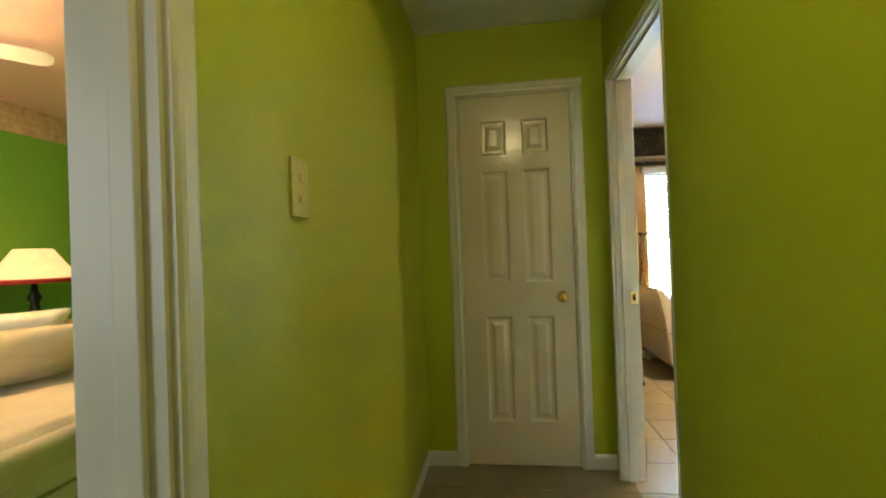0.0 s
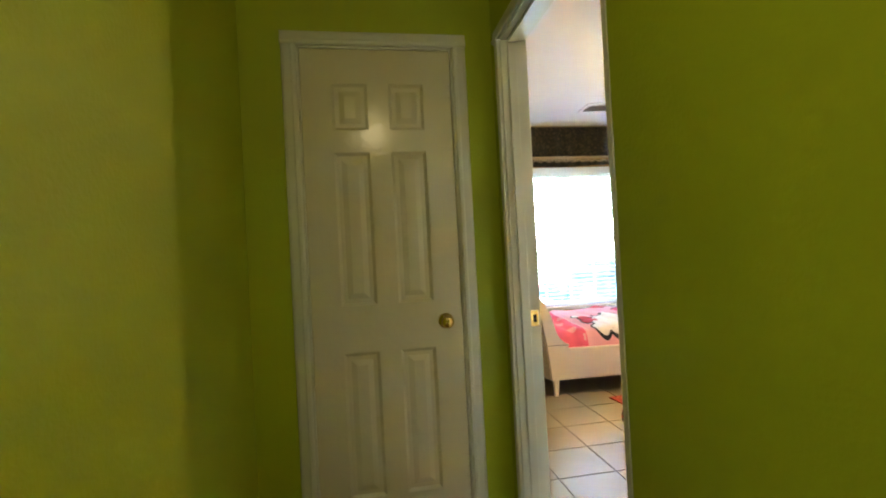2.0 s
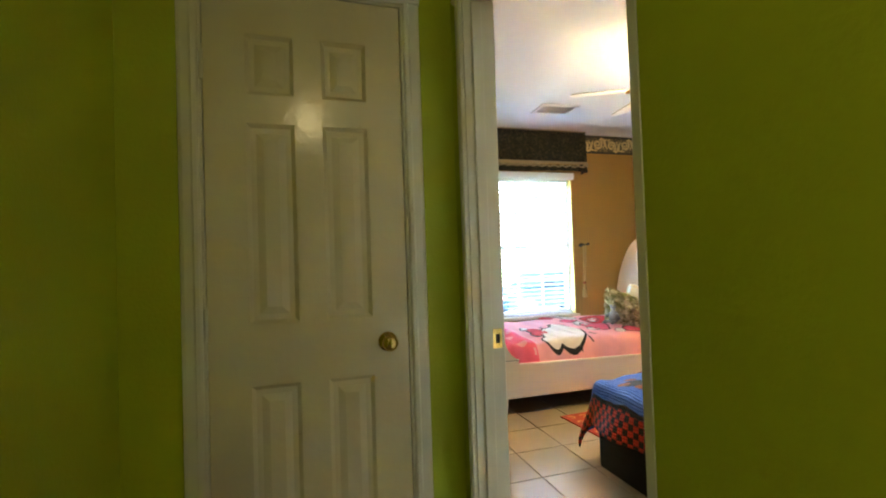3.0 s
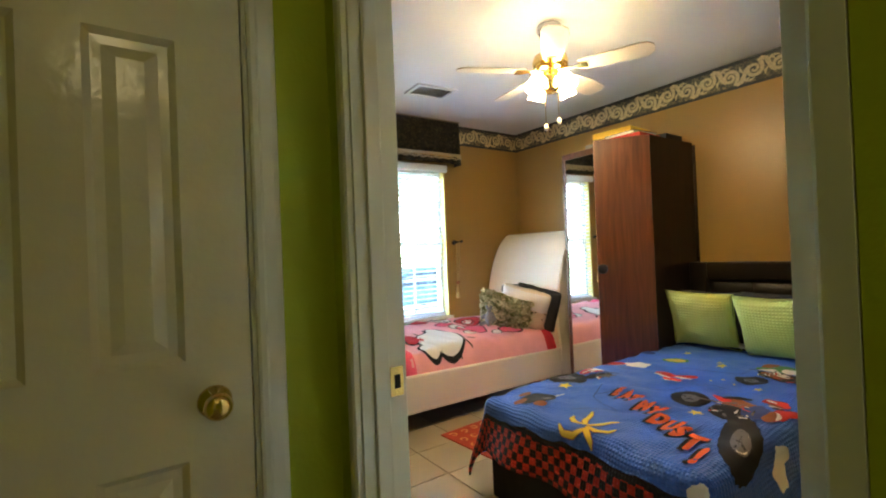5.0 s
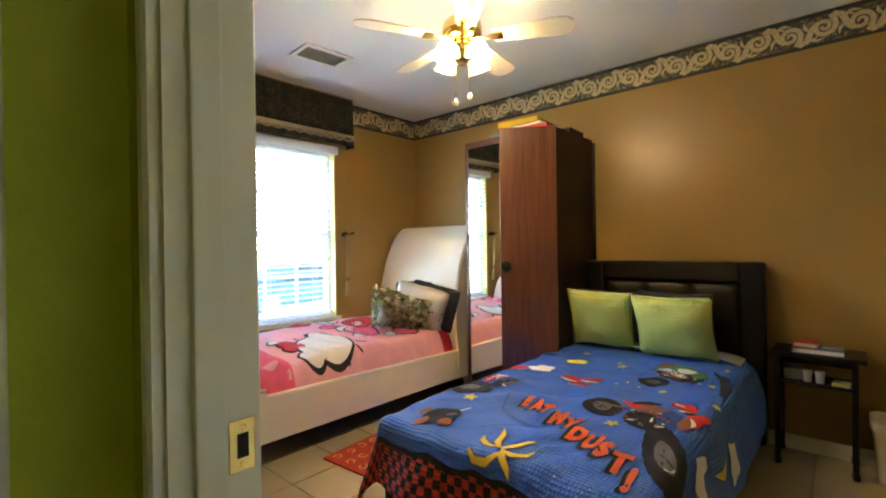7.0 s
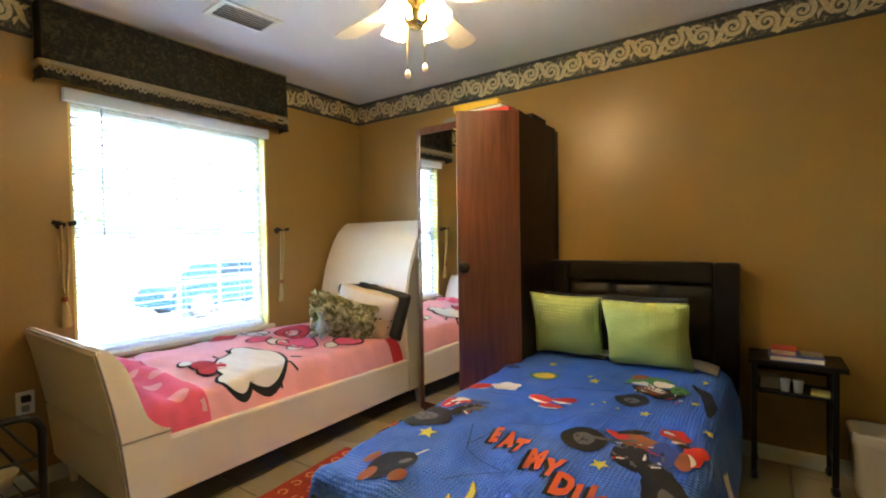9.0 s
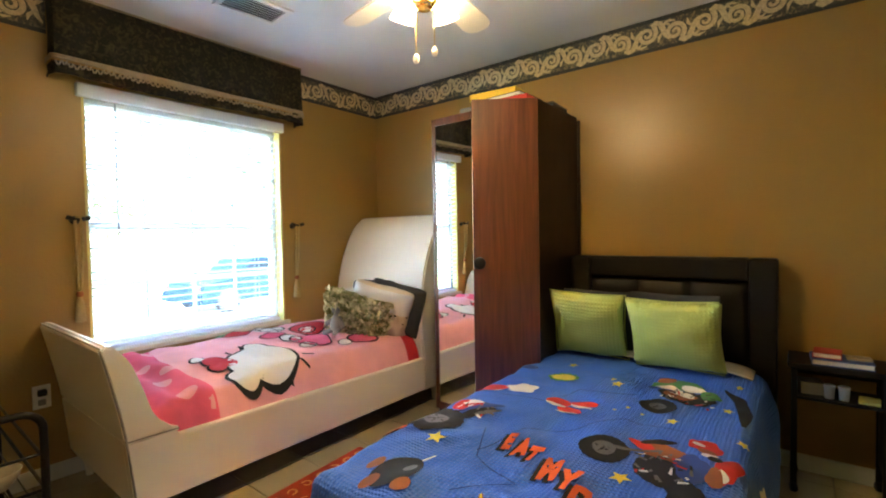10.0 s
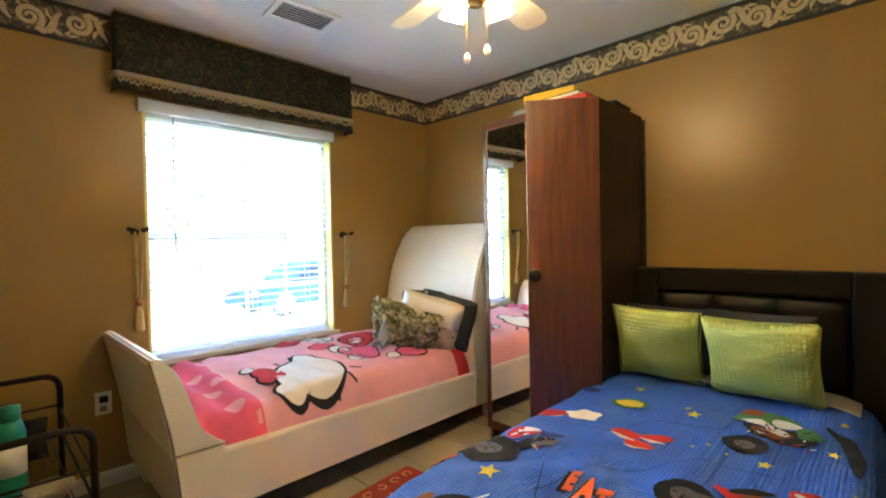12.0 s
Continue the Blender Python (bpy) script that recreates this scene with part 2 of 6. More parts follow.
def quilt_material():
    """Blue waffle cotton with a red and black chequered hem; the cloth's own metres are its UV map."""
    m = material("blue_printed_quilt", (0.048, 0.155, 0.66), 0.60, vary=0.2, scale=5)
    nt = m.node_tree
    b = nt.nodes["Principled BSDF"]
    blue = b.inputs["Base Color"].links[0].from_socket
    uv = nt.nodes.new("ShaderNodeUVMap")
    sep = nt.nodes.new("ShaderNodeSeparateXYZ")
    nt.links.new(uv.outputs["UV"], sep.inputs[0])
    mp = nt.nodes.new("ShaderNodeMapping")
    mp.inputs["Rotation"].default_value = (0, 0, radians(0))
    nt.links.new(uv.outputs["UV"], mp.inputs["Vector"])
    ck = nt.nodes.new("ShaderNodeTexChecker")
    ck.inputs["Color1"].default_value, ck.inputs["Color2"].default_value = (0.50, 0.03, 0.012, 1), (0.012, 0.010, 0.012, 1)
    ck.inputs["Scale"].default_value = 31
    nt.links.new(mp.outputs["Vector"], ck.inputs["Vector"])
    wob = nt.nodes.new("ShaderNodeTexNoise")
    wob.inputs["Scale"].default_value = 4
    nt.links.new(uv.outputs["UV"], wob.inputs["Vector"])
    line = nt.nodes.new("ShaderNodeMath")
    line.operation = "MULTIPLY_ADD"
    line.inputs[1].default_value = 0.10
    nt.links.new(wob.outputs["Fac"], line.inputs[0])
    nt.links.new(sep.outputs["X"], line.inputs[2])
    edge = nt.nodes.new("ShaderNodeMath")
    edge.operation, edge.inputs[1].default_value = "LESS_THAN", HEM
    nt.links.new(line.outputs[0], edge.inputs[0])
    rim = nt.nodes.new("ShaderNodeMath")
    rim.operation, rim.inputs[1].default_value = "LESS_THAN", HEM + 0.022
    nt.links.new(line.outputs[0], rim.inputs[0])
    m1 = nt.nodes.new("ShaderNodeMix")
    m1.data_type = "RGBA"
    m1.inputs["B"].default_value = (0.012, 0.012, 0.02, 1)
    nt.links.new(rim.outputs[0], m1.inputs["Factor"])
    nt.links.new(blue, m1.inputs["A"])
    m2 = nt.nodes.new("ShaderNodeMix")
    m2.data_type = "RGBA"
    nt.links.new(edge.outputs[0], m2.inputs["Factor"])
    nt.links.new(m1.outputs["Result"], m2.inputs["A"])
    nt.links.new(ck.outputs["Color"], m2.inputs["B"])
    nt.links.new(m2.outputs["Result"], b.inputs["Base Color"])
    waffle(m, "UV", 130, 0.65, creases=4.0)
    return m


def waffle(m, output, scale, strength=0.35, axes=("X", "Y"), creases=1.5):
    """A fine stitched grid as relief."""
    nt = m.node_tree
    b = nt.nodes["Principled BSDF"]
    tc = nt.nodes.new("ShaderNodeTexCoord")
    a = []
    for axis in axes:
        w = nt.nodes.new("ShaderNodeTexWave")
        w.bands_direction = axis
        w.inputs["Scale"].default_value, w.inputs["Distortion"].default_value = scale / 6.28, 0.6
        nt.links.new(tc.outputs[output], w.inputs["Vector"])
        a.append(w)
    mul = nt.nodes.new("ShaderNodeMath")
    mul.operation = "MULTIPLY"
    nt.links.new(a[0].outputs["Fac"], mul.inputs[0])
    nt.links.new(a[1].outputs["Fac"], mul.inputs[1])
    bump = nt.nodes.new("ShaderNodeBump")
    bump.inputs["Strength"].default_value, bump.inputs["Distance"].default_value = strength, 0.010
    crease = nt.nodes.new("ShaderNodeTexNoise")
    crease.inputs["Scale"].default_value, crease.inputs["Detail"].default_value, crease.inputs["Distortion"].default_value = 7.0, 3.0, 1.2
    nt.links.new(tc.outputs[output], crease.inputs["Vector"])
    both = nt.nodes.new("ShaderNodeMath")
    both.operation, both.inputs[1].default_value = "MULTIPLY_ADD", creases
    nt.links.new(crease.outputs["Fac"], both.inputs[0])
    nt.links.new(mul.outputs[0], both.inputs[2])
    nt.links.new(both.outputs[0], bump.inputs["Height"])
    nt.links.new(bump.outputs["Normal"], b.inputs["Normal"])


HEM = -0.075
M["quilt"] = quilt_material()
waffle(M["lime"], "Object", 115, 0.38, ("X", "Z"), 0.8)


# ---- mesh helpers ----
def part(name, bm, mat, parent=None, label="", smooth=False, at=None):
    me = bpy.data.meshes.new(name)
    bmesh.ops.recalc_face_normals(bm, faces=bm.faces)
    bm.to_mesh(me)
    bm.free()
    me.materials.append(M[mat] if isinstance(mat, str) else mat)
    if smooth:
        me.shade_smooth()
    ob = new(name, me)
    if parent is not None:
        ob.parent = parent
    if at is not None:
        ob.matrix_basis = at
    if label:
        ob["label"] = label
    return ob


def thing(name, label, category, group="", at=None):
    ob = new(name)
    ob.empty_display_size = 0.1
    if at is not None:
        ob.matrix_basis = at
    return tagged(ob, label, category, group)


def box(x0, x1, y0, y1, z0, z1, bevel=0.0, seg=2, bm=None):
    bm2 = bmesh.new()
    bmesh.ops.create_cube(bm2, size=1, matrix=Matrix.Translation(((x0 + x1) / 2, (y0 + y1) / 2, (z0 + z1) / 2)) @ Matrix.Diagonal((x1 - x0, y1 - y0, z1 - z0, 1)))
    if bevel:
        bmesh.ops.bevel(bm2, geom=bm2.edges[:], offset=bevel, segments=seg, affect="EDGES", profile=0.6)
    return joined(bm, bm2)


def joined(bm, bm2):
    """Adds bm2 to bm, which may be None."""
    if bm is None:
        return bm2
    me = bpy.data.meshes.new("temp")
    bm2.to_mesh(me)
    bm2.free()
    bm.from_mesh(me)
    bpy.data.meshes.remove(me)
    return bm


def lathe(profile, n=24, bm=None, m=None):
    """Turns (radius, height) pairs round z."""
    bm2 = bmesh.new()
    rings = []
    for r, z in profile:
        rings.append([bm2.verts.new((r * math.cos(2 * math.pi * k / n), r * math.sin(2 * math.pi * k / n), z)) for k in range(n)])
    for a, b in zip(rings, rings[1:]):
        for k in range(n):
            bm2.faces.new((a[k], a[(k + 1) % n], b[(k + 1) % n], b[k]))
    if profile[0][0] > 1e-5:
        bm2.faces.new(rings[0][::-1])
    if profile[-1][0] > 1e-5:
        bm2.faces.new(rings[-1])
    bmesh.ops.remove_doubles(bm2, verts=bm2.verts, dist=1e-6)
    if m is not None:
        bm2.transform(m)
    return joined(bm, bm2)


def tube(points, r, n=8, bm=None):
    """A round bar along points."""
    bm2 = bmesh.new()
    pts = [Vector(p) for p in points]
    rings = []
    for i, p in enumerate(pts):
        d = (pts[min(i + 1, len(pts) - 1)] - pts[max(i - 1, 0)]).normalized()
        side = d.cross(Vector((0.31, 0.17, 0.93))).normalized()
        up = d.cross(side)
        rings.append([bm2.verts.new(p + r * (math.cos(a) * side + math.sin(a) * up)) for a in [2 * math.pi * k / n for k in range(n)]])
    for a, b in zip(rings, rings[1:]):
        for k in range(n):
            bm2.faces.new((a[k], a[(k + 1) % n], b[(k + 1) % n], b[k]))
    bm2.faces.new(rings[0][::-1])
    bm2.faces.new(rings[-1])
    return joined(bm, bm2)


def prism(outline, axis, a, b, bevel=0.0):
    """A closed outline in two axes, pulled along the third from a to b."""
    bm = bmesh.new()

    def place(p, h):
        return {"x": (h, p[0], p[1]), "y": (p[0], h, p[1]), "z": (p[0], p[1], h)}[axis]
    lo = [bm.verts.new(place(p, a)) for p in outline]
    hi = [bm.verts.new(place(p, b)) for p in outline]
    n = len(outline)
    for k in range(n):
        bm.faces.new((lo[k], lo[(k + 1) % n], hi[(k + 1) % n], hi[k]))
    bm.faces.new(lo[::-1])
    bm.faces.new(hi)
    bmesh.ops.recalc_face_normals(bm, faces=bm.faces)
    if bevel:
        es = [e for e in bm.edges if len(e.link_faces) == 2 and e.calc_face_angle(0) > 0.6]
        bmesh.ops.bevel(bm, geom=es, offset=bevel, segments=2, affect="EDGES")
    return bm


def grid(nu, nv, fn, uv=None):
    """A sheet of nu by nv cells through fn(u, v), u and v from 0 to 1."""
    bm = bmesh.new()
    vs = [[bm.verts.new(fn(i / nu, j / nv)) for j in range(nv + 1)] for i in range(nu + 1)]
    layer = bm.loops.layers.uv.new("UVMap") if uv else None
    for i in range(nu):
        for j in range(nv):
            f = bm.faces.new((vs[i][j], vs[i + 1][j], vs[i + 1][j + 1], vs[i][j + 1]))
            if uv:
                for loop, (a, b) in zip(f.loops, ((i, j), (i + 1, j), (i + 1, j + 1), (i, j + 1))):
                    loop[layer].uv = uv(a / nu, b / nv)
    return bm


def cushion(w, h, t, puff=0.55, wrinkle=0.008, seed=0, n=22, corner=0.03):
    """A soft pillow in the xz plane, its thickness along y, with drawn-in edges and pulled corners."""
    bm = bmesh.new()
    for side in (-1, 1):
        def fn(u, v):
            a, b = math.sin((u - 0.5) * math.pi), math.sin((v - 0.5) * math.pi)
            edge = max(0.0, (1 - abs(a) ** 3) * (1 - abs(b) ** 3)) ** puff
            pinch = 1 - 0.10 * (1 - a * a) * abs(b) ** 2 - corner * abs(a * b) ** 4
            pinch2 = 1 - 0.10 * (1 - b * b) * abs(a) ** 2 - corner * abs(a * b) ** 4
            rim = min(1.0, edge * 3)
            d = noise.noise(Vector((a * 2.3, b * 2.3, seed * 7.1 + side))) * wrinkle * edge
            d += 0.5 * wrinkle * noise.noise(Vector((a * 6, b * 6, seed * 3.3))) * rim
            slump = -0.018 * (1 - b) * abs(a) * noise.noise(Vector((a * 1.5, 0.0, seed + 0.5)))
            return (a * w / 2 * pinch2, side * (t / 2 * edge + d), b * h / 2 * pinch + slump)
        joined(bm, grid(n, n, fn))
    bmesh.ops.remove_doubles(bm, verts=bm.verts, dist=1e-4)
    return bm


def structure(ob, label="", category=""):
    return tagged(ob, label, category, kind="structure")


CEIL = 2.44
XE, YN, YS = 3.085, 2.56, -1.45
WALL = 0.098
DY0, DY1, DH = -0.893, -0.125, 2.05
CX0, CX1 = -0.797, -0.183
XL, XLF = -0.978, -1.022


def wall_with_hole(name, axis, c0, c1, a0, a1, holes, mat, label, top=CEIL):
    """A wall between c0 and c1 across, a0 and a1 along, with openings (from, to, bottom, top)."""
    cuts = sorted(holes)
    bm = None
    at = a0

    def piece(p, q, z0, z1, bm):
        return box(c0, c1, p, q, z0, z1, bm=bm) if axis == "x" else box(p, q, c0, c1, z0, z1, bm=bm)
    for p, q, z0, z1 in cuts:
        bm = piece(at, p, 0, top, bm)
        if z0 > 0:
            bm = piece(p, q, 0, z0, bm)
        bm = piece(p, q, z1, top, bm)
        at = q
    bm = piece(at, a1, 0, top, bm)
    return structure(part(name, bm, mat), label, "wall")


# ---- structure ----
wall_with_hole("wall_hall_east", "x", 0.0, 0.055, -4.6, 0.0, [(DY0 - 0.02, DY1 + 0.02, 0, DH + 0.02)], "green", "yellow-green painted hall wall with a doorway")
wall_with_hole("wall_bedroom_west", "x", 0.056, WALL, YS, YN, [(DY0 - 0.02, DY1 + 0.02, 0, DH + 0.02)], "tan", "tan painted bedroom wall beside the doorway")
wall_with_hole("wall_closet", "y", 0.0, WALL, XLF - 0.04, 0.056, [(CX0 - 0.02, CX1 + 0.02, 0, DH + 0.034)], "green", "yellow-green end wall round the closet door")
wall_with_hole("wall_north", "y", YN, YN + 0.14, 0.056, XE + 0.1, [(0.955, 2.125, 0.60, 1.985)], "tan", "tan painted bedroom wall round the window")
wall_with_hole("wall_east", "x", XE, XE + 0.12, YS - 0.1, YN, [], "tan", "tan satin painted bedroom wall")
wall_with_hole("wall_south", "y", YS - 0.1, YS, 0.056, XE, [], "tan", "tan painted bedroom wall behind the door")
wall_with_hole("wall_hall_west", "x", XLF - 0.040, XLF, -4.6, 0.0, [(-2.903, -2.023, 0, DH + 0.02)], "green", "yellow-green painted hall wall, set back beside the closet")
raised = [(-0.745, 0.0), (-0.745, 1.92), (-0.76, 1.98), (-0.80, 2.02), (-0.90, 2.04), (-1.10, 2.055), (-1.28, 2.14), (-1.45, CEIL - 0.002), (-2.023, CEIL - 0.002), (-2.023, 0.0)]
structure(part("wall_hall_raised", prism(raised, "x", XLF + 0.001, XL, 0.012), "green"), "yellow-green raised hall wall with a rounded corner", "wall")
structure(part("wall_hall_raised_south", box(XLF + 0.001, XL, -4.6, -2.903, 0, CEIL - 0.002), "green"), "yellow-green raised hall wall", "wall")
wall_with_hole("wall_hall_south", "y", -4.7, -4.6, XLF - 0.04, 0.056, [], "green", "yellow-green hall end wall")
wall_with_hole("wall_closet_back", "y", 0.75, 0.8, XLF - 0.04, 0.0, [], "plaster", "plain closet back wall")
wall_with_hole("wall_west_room", "x", -4.32, -4.22, -4.0, 1.1, [], "west_green", "bright green painted wall of the other bedroom")
wall_with_hole("wall_west_room_north", "y", 1.0, 1.1, -4.22, XLF - 0.081, [], "west_green", "bright green painted wall of the other bedroom")
wall_with_hole("wall_west_room_south", "y", -4.1, -4.0, -4.32, XLF - 0.081, [], "west_green", "bright green painted wall of the other bedroom")
wall_with_hole("wall_west_room_east", "x", XLF - 0.080, XLF - 0.041, -4.0, 1.1, [(-2.903, -2.023, 0, DH + 0.02)], "west_green", "bright green painted wall of the other bedroom")

structure(part("ceiling_bedroom", box(0.0, XE + 0.12, YS - 0.1, YN + 0.14, CEIL, CEIL + 0.1), "ceiling"), "white painted bedroom ceiling", "ceiling")
structure(part("ceiling_hall", box(XLF - 0.04, -0.001, -4.7, 0.8, CEIL, CEIL + 0.1), "hall_ceiling"), "white painted hall ceiling with its dimness put into the colour", "ceiling")
structure(part("ceiling_west_room", box(-4.32, XLF - 0.0405, -4.1, 1.1, CEIL, CEIL + 0.1), "pink_ceiling"), "pink painted ceiling of the other bedroom", "ceiling")
floor = structure(part("floor", box(-4.32, XE + 0.12, -4.7, YN + 0.14, -0.15, -0.005), "grout"), "glazed beige floor tiles with dark grout", "floor")

CASE = [(0.0, 0.0), (0.0, 0.012), (0.006, 0.016), (0.016, 0.017), (0.022, 0.013), (0.045, 0.010), (0.055, 0.006), (0.058, 0.0)]


def casing_leg(length, top=False):
    """A door casing board with a moulded section: width along x, proud along y, length along z."""
    return prism([(p, -q) for p, q in CASE], "z", 0, length)


def door_frame(name, width, height, depth, at, label, both=True, far_casing=True):
    """Jambs, stop and casings round an opening: its width along x from 0, its wall from y 0 to depth."""
    f = structure(new(name), label, "door frame")
    f.matrix_basis = at
    part("jamb", box(-0.019, 0, 0, depth, 0, height), "trim", f)
    part("jamb", box(width, width + 0.019, 0 if far_casing else -0.002, depth, 0, height), "trim", f)
    part("head_jamb", box(-0.019, width + 0.019, 0, depth, height, height + 0.019), "trim", f)
    for q in ((0, 0.011), (width - 0.011, width)):
        part("stop", box(*q, 0.026, 0.062, 0, height - 0.011, 0.003), "trim", f)
    part("stop", box(0.012, width - 0.012, 0.027, 0.061, height - 0.011, height - 0.001), "trim", f)
    for front in ((1, 0) if both else (1,)):
        base = Matrix.Identity(4) if front else pose(width, depth, 0, 0, 0, 180)
        part("casing", casing_leg(height + 0.008), "trim", f, at=base @ Matrix.Diagonal((-1, 1, 1, 1)) @ Matrix.Translation((0.008, 0, 0)))
        if not front or far_casing:
            part("casing", casing_leg(height + 0.008), "trim", f, at=base @ Matrix.Translation((width + 0.008, 0, 0)))
        part("head_casing", casing_leg(width + (0.132 if far_casing or not front else 0.085)), "trim", f, at=base @ Matrix.Translation((-0.066, 0, height + 0.008)) @ pose(0, 0, 0, 0, 90, 0) @ Matrix.Diagonal((-1, 1, 1, 1)))
    return f


bed_frame = door_frame("door_frame_bedroom", DY1 - DY0, DH, WALL, pose(0, DY1, 0, 0, 0, -90), "white painted door frame with moulded casings", far_casing=False)
door_frame("door_frame_closet", CX1 - CX0, DH + 0.012, WALL, pose(CX0, 0, 0), "grey-white painted closet door frame", both=False)
door_frame("door_frame_west", 0.84, DH, XL - XLF + 0.080, pose(XL, -2.883, 0, 0, 0, 90), "white painted door frame to the other bedroom")
for zz in (0.25, 1.06, 1.82):
    leaf = part("hinge", box(DY1 - DY0 - 0.0025, DY1 - DY0 + 0.001, 0.063, 0.0975, zz - 0.048, zz + 0.048, 0.001), "brass" if zz > 1.5 else "trim", bed_frame, "hinge leaf let into the jamb")
    for dz in (-0.032, 0.0, 0.032):
        part("screw", lathe([(0.0045, 0), (0.0035, 0.0012)], 8, m=Matrix.Translation((DY1 - DY0 - 0.0026, 0.080, zz + dz)) @ pose(0, 0, 0, 0, -90, 0)), "grey_plastic", leaf)
strike = part("strike_plate", box(-0.001, 0.0025, 0.066, 0.0985, 0.903, 0.967, 0.001), "brass", bed_frame, "brass strike plate")
part("latch_hole", box(0.0, 0.0032, 0.076, 0.090, 0.92, 0.95), "black", strike)
for zz in (0.912, 0.958):
    part("screw", lathe([(0.004, 0), (0.003, 0.001)], 8, m=Matrix.Translation((0.0025, 0.083, zz)) @ pose(0, 0, 0, 0, 90, 0)), "brass", strike)


def baseboard(name, x0, y0, x1, y1, side):
    """A skirting board along a wall from one point to the other, proud to its left (side 1) or right (-1)."""
    length = math.hypot(x1 - x0, y1 - y0)
    sec = [(0, 0), (-0.012, 0), (-0.012, 0.06), (-0.008, 0.072), (-0.004, 0.078), (0, 0.08)]
    bm = prism([(side * p, q) for p, q in sec], "x", 0, length)
    ob = part(name, bm, "trim", at=pose(x0, y0, 0, 0, 0, math.degrees(math.atan2(y1 - y0, x1 - x0))))
    return structure(ob, "white painted moulded baseboard", "baseboard")


baseboard("baseboard", 0.115, YN, XE, YN, 1)
baseboard("baseboard", XE, YN, XE, YS, 1)
baseboard("baseboard", XLF, 0, CX0 - 0.067, 0, 1)
baseboard("baseboard", CX1 + 0.067, 0, 0, 0, 1)
baseboard("baseboard", XLF, -0.745, XLF, 0, -1)
baseboard("baseboard", XL, -1.97, XL, -0.745, -1)
baseboard("baseboard", 0, -4.6, 0, DY0 - 0.07, 1)
baseboard("baseboard", WALL, DY1 + 0.07, WALL, YN, -1)


def six_panel_door(name, w, h, label, at, knob_x, mat="door"):
    """Width along x, front face at y 0, thickness behind it; moulded panels on both faces."""
    d = thing(name, label, "door", at=at)
    d["kind"] = "structure"
    s = w / 0.61
    cols = [(0.118 * s, 0.262 * s), (0.348 * s, 0.492 * s)]
    rows = [(0.24, 0.82), (1.01, 1.63), (1.72, 1.91)]
    xs = [0, cols[0][0], cols[0][1], cols[1][0], cols[1][1], w]
    for a, b in ((0, 1), (2, 3), (4, 5)):
        part("stile", box(xs[a], xs[b], 0, 0.035, 0, h), mat, d)
    zs = [0] + [z for r in rows for z in r] + [h]
    for c in cols:
        for k in range(0, len(zs), 2):
            part("rail", box(c[0], c[1], 0, 0.035, zs[k], zs[k + 1]), mat, d)
    for c in cols:
        for r in rows:
            for front in (1, 0):
                rings = [(0, 0.0), (0.012, 0.010), (0.028, 0.0105), (0.050, 0.003)]
                pb = bmesh.new()
                loops = []
                for inset, deep in rings:
                    y = deep if front else 0.035 - deep
                    loops.append([pb.verts.new(p) for p in ((c[0] + inset, y, r[0] + inset), (c[1] - inset, y, r[0] + inset), (c[1] - inset, y, r[1] - inset), (c[0] + inset, y, r[1] - inset))])
                for a, b in zip(loops, loops[1:]):
                    for k in range(4):
                        pb.faces.new((a[k], a[(k + 1) % 4], b[(k + 1) % 4], b[k]))
                pb.faces.new(loops[-1])
                part("panel", pb, mat, d)
    for side in (1, -1):
        y = 0.0 if side == 1 else 0.035
        knob = part("knob", lathe([(0.0, -0.062), (0.012, -0.0615), (0.021, -0.057), (0.026, -0.048), (0.025, -0.038), (0.017, -0.030), (0.011, -0.024), (0.011, -0.008), (0.030, -0.006), (0.032, 0.0)], 24, m=Matrix.Translation((knob_x, y, 0.925)) @ pose(0, 0, 0, -90 * side, 0, 0)), "brass", d, "round polished brass knob", smooth=True)
    return d


closet = six_panel_door("door_closet", CX1 - CX0 - 0.006, 2.050, "closed cream-white six-panel closet door with a brass knob", pose(CX0 + 0.003, 0.003, 0.009), 0.61 - 0.072)
for zz in (0.25, 1.02, 1.80):
    part("hinge", lathe([(0.006, -0.045), (0.0065, 0.045)], 10, m=Matrix.Translation((-0.003, -0.005, zz))), "trim", closet, "painted hinge")
part("latch", box(CX1 - CX0 - 0.008, CX1 - CX0 - 0.004, 0.004, 0.03, 0.90, 0.96), "brass", closet, "brass latch edge")
bedroom_door = six_panel_door("door_bedroom", 0.725, 2.033, "open white six-panel bedroom door with a brass knob", pose(0.103, -0.878, 0.009, 0, 0, 2.8), 0.725 - 0.065)

# light switch
sw = thing("light_switch", "ivory double light switch plate on the green hall wall", "light switch", at=pose(XL + 0.0005, -1.668, 1.336))
part("plate", box(0, 0.006, -0.037, 0.037, -0.06, 0.06, 0.003), "plate", sw)
for zz in (-0.022, 0.022):
    t = part("toggle", box(0.005, 0.011, -0.008, 0.008, zz - 0.007, zz + 0.007, 0.002), "plate", sw)
    part("screw", lathe([(0.003, 0), (0.002, 0.001)], 8, m=Matrix.Translation((0.006, 0, zz * 2.1)) @ pose(0, 0, 0, 0, 90, 0)), "trim", sw)

# hall ceiling light (behind the walker)
hl = thing("ceiling_light", "glass dome ceiling light glowing in the hall", "ceiling light", at=pose(-0.46, -2.15, CEIL))
part("rim", lathe([(0.15, 0.0), (0.155, -0.02), (0.14, -0.03)], 28), "brass", hl, smooth=True)

# ---- window ----
WX0, WX1, WZ0, WZ1 = 0.955, 2.125, 0.60, 1.985
win = structure(new("window_1"), "white double-hung window with muntins, overexposed daylight outside", "window")
fy = YN + 0.085


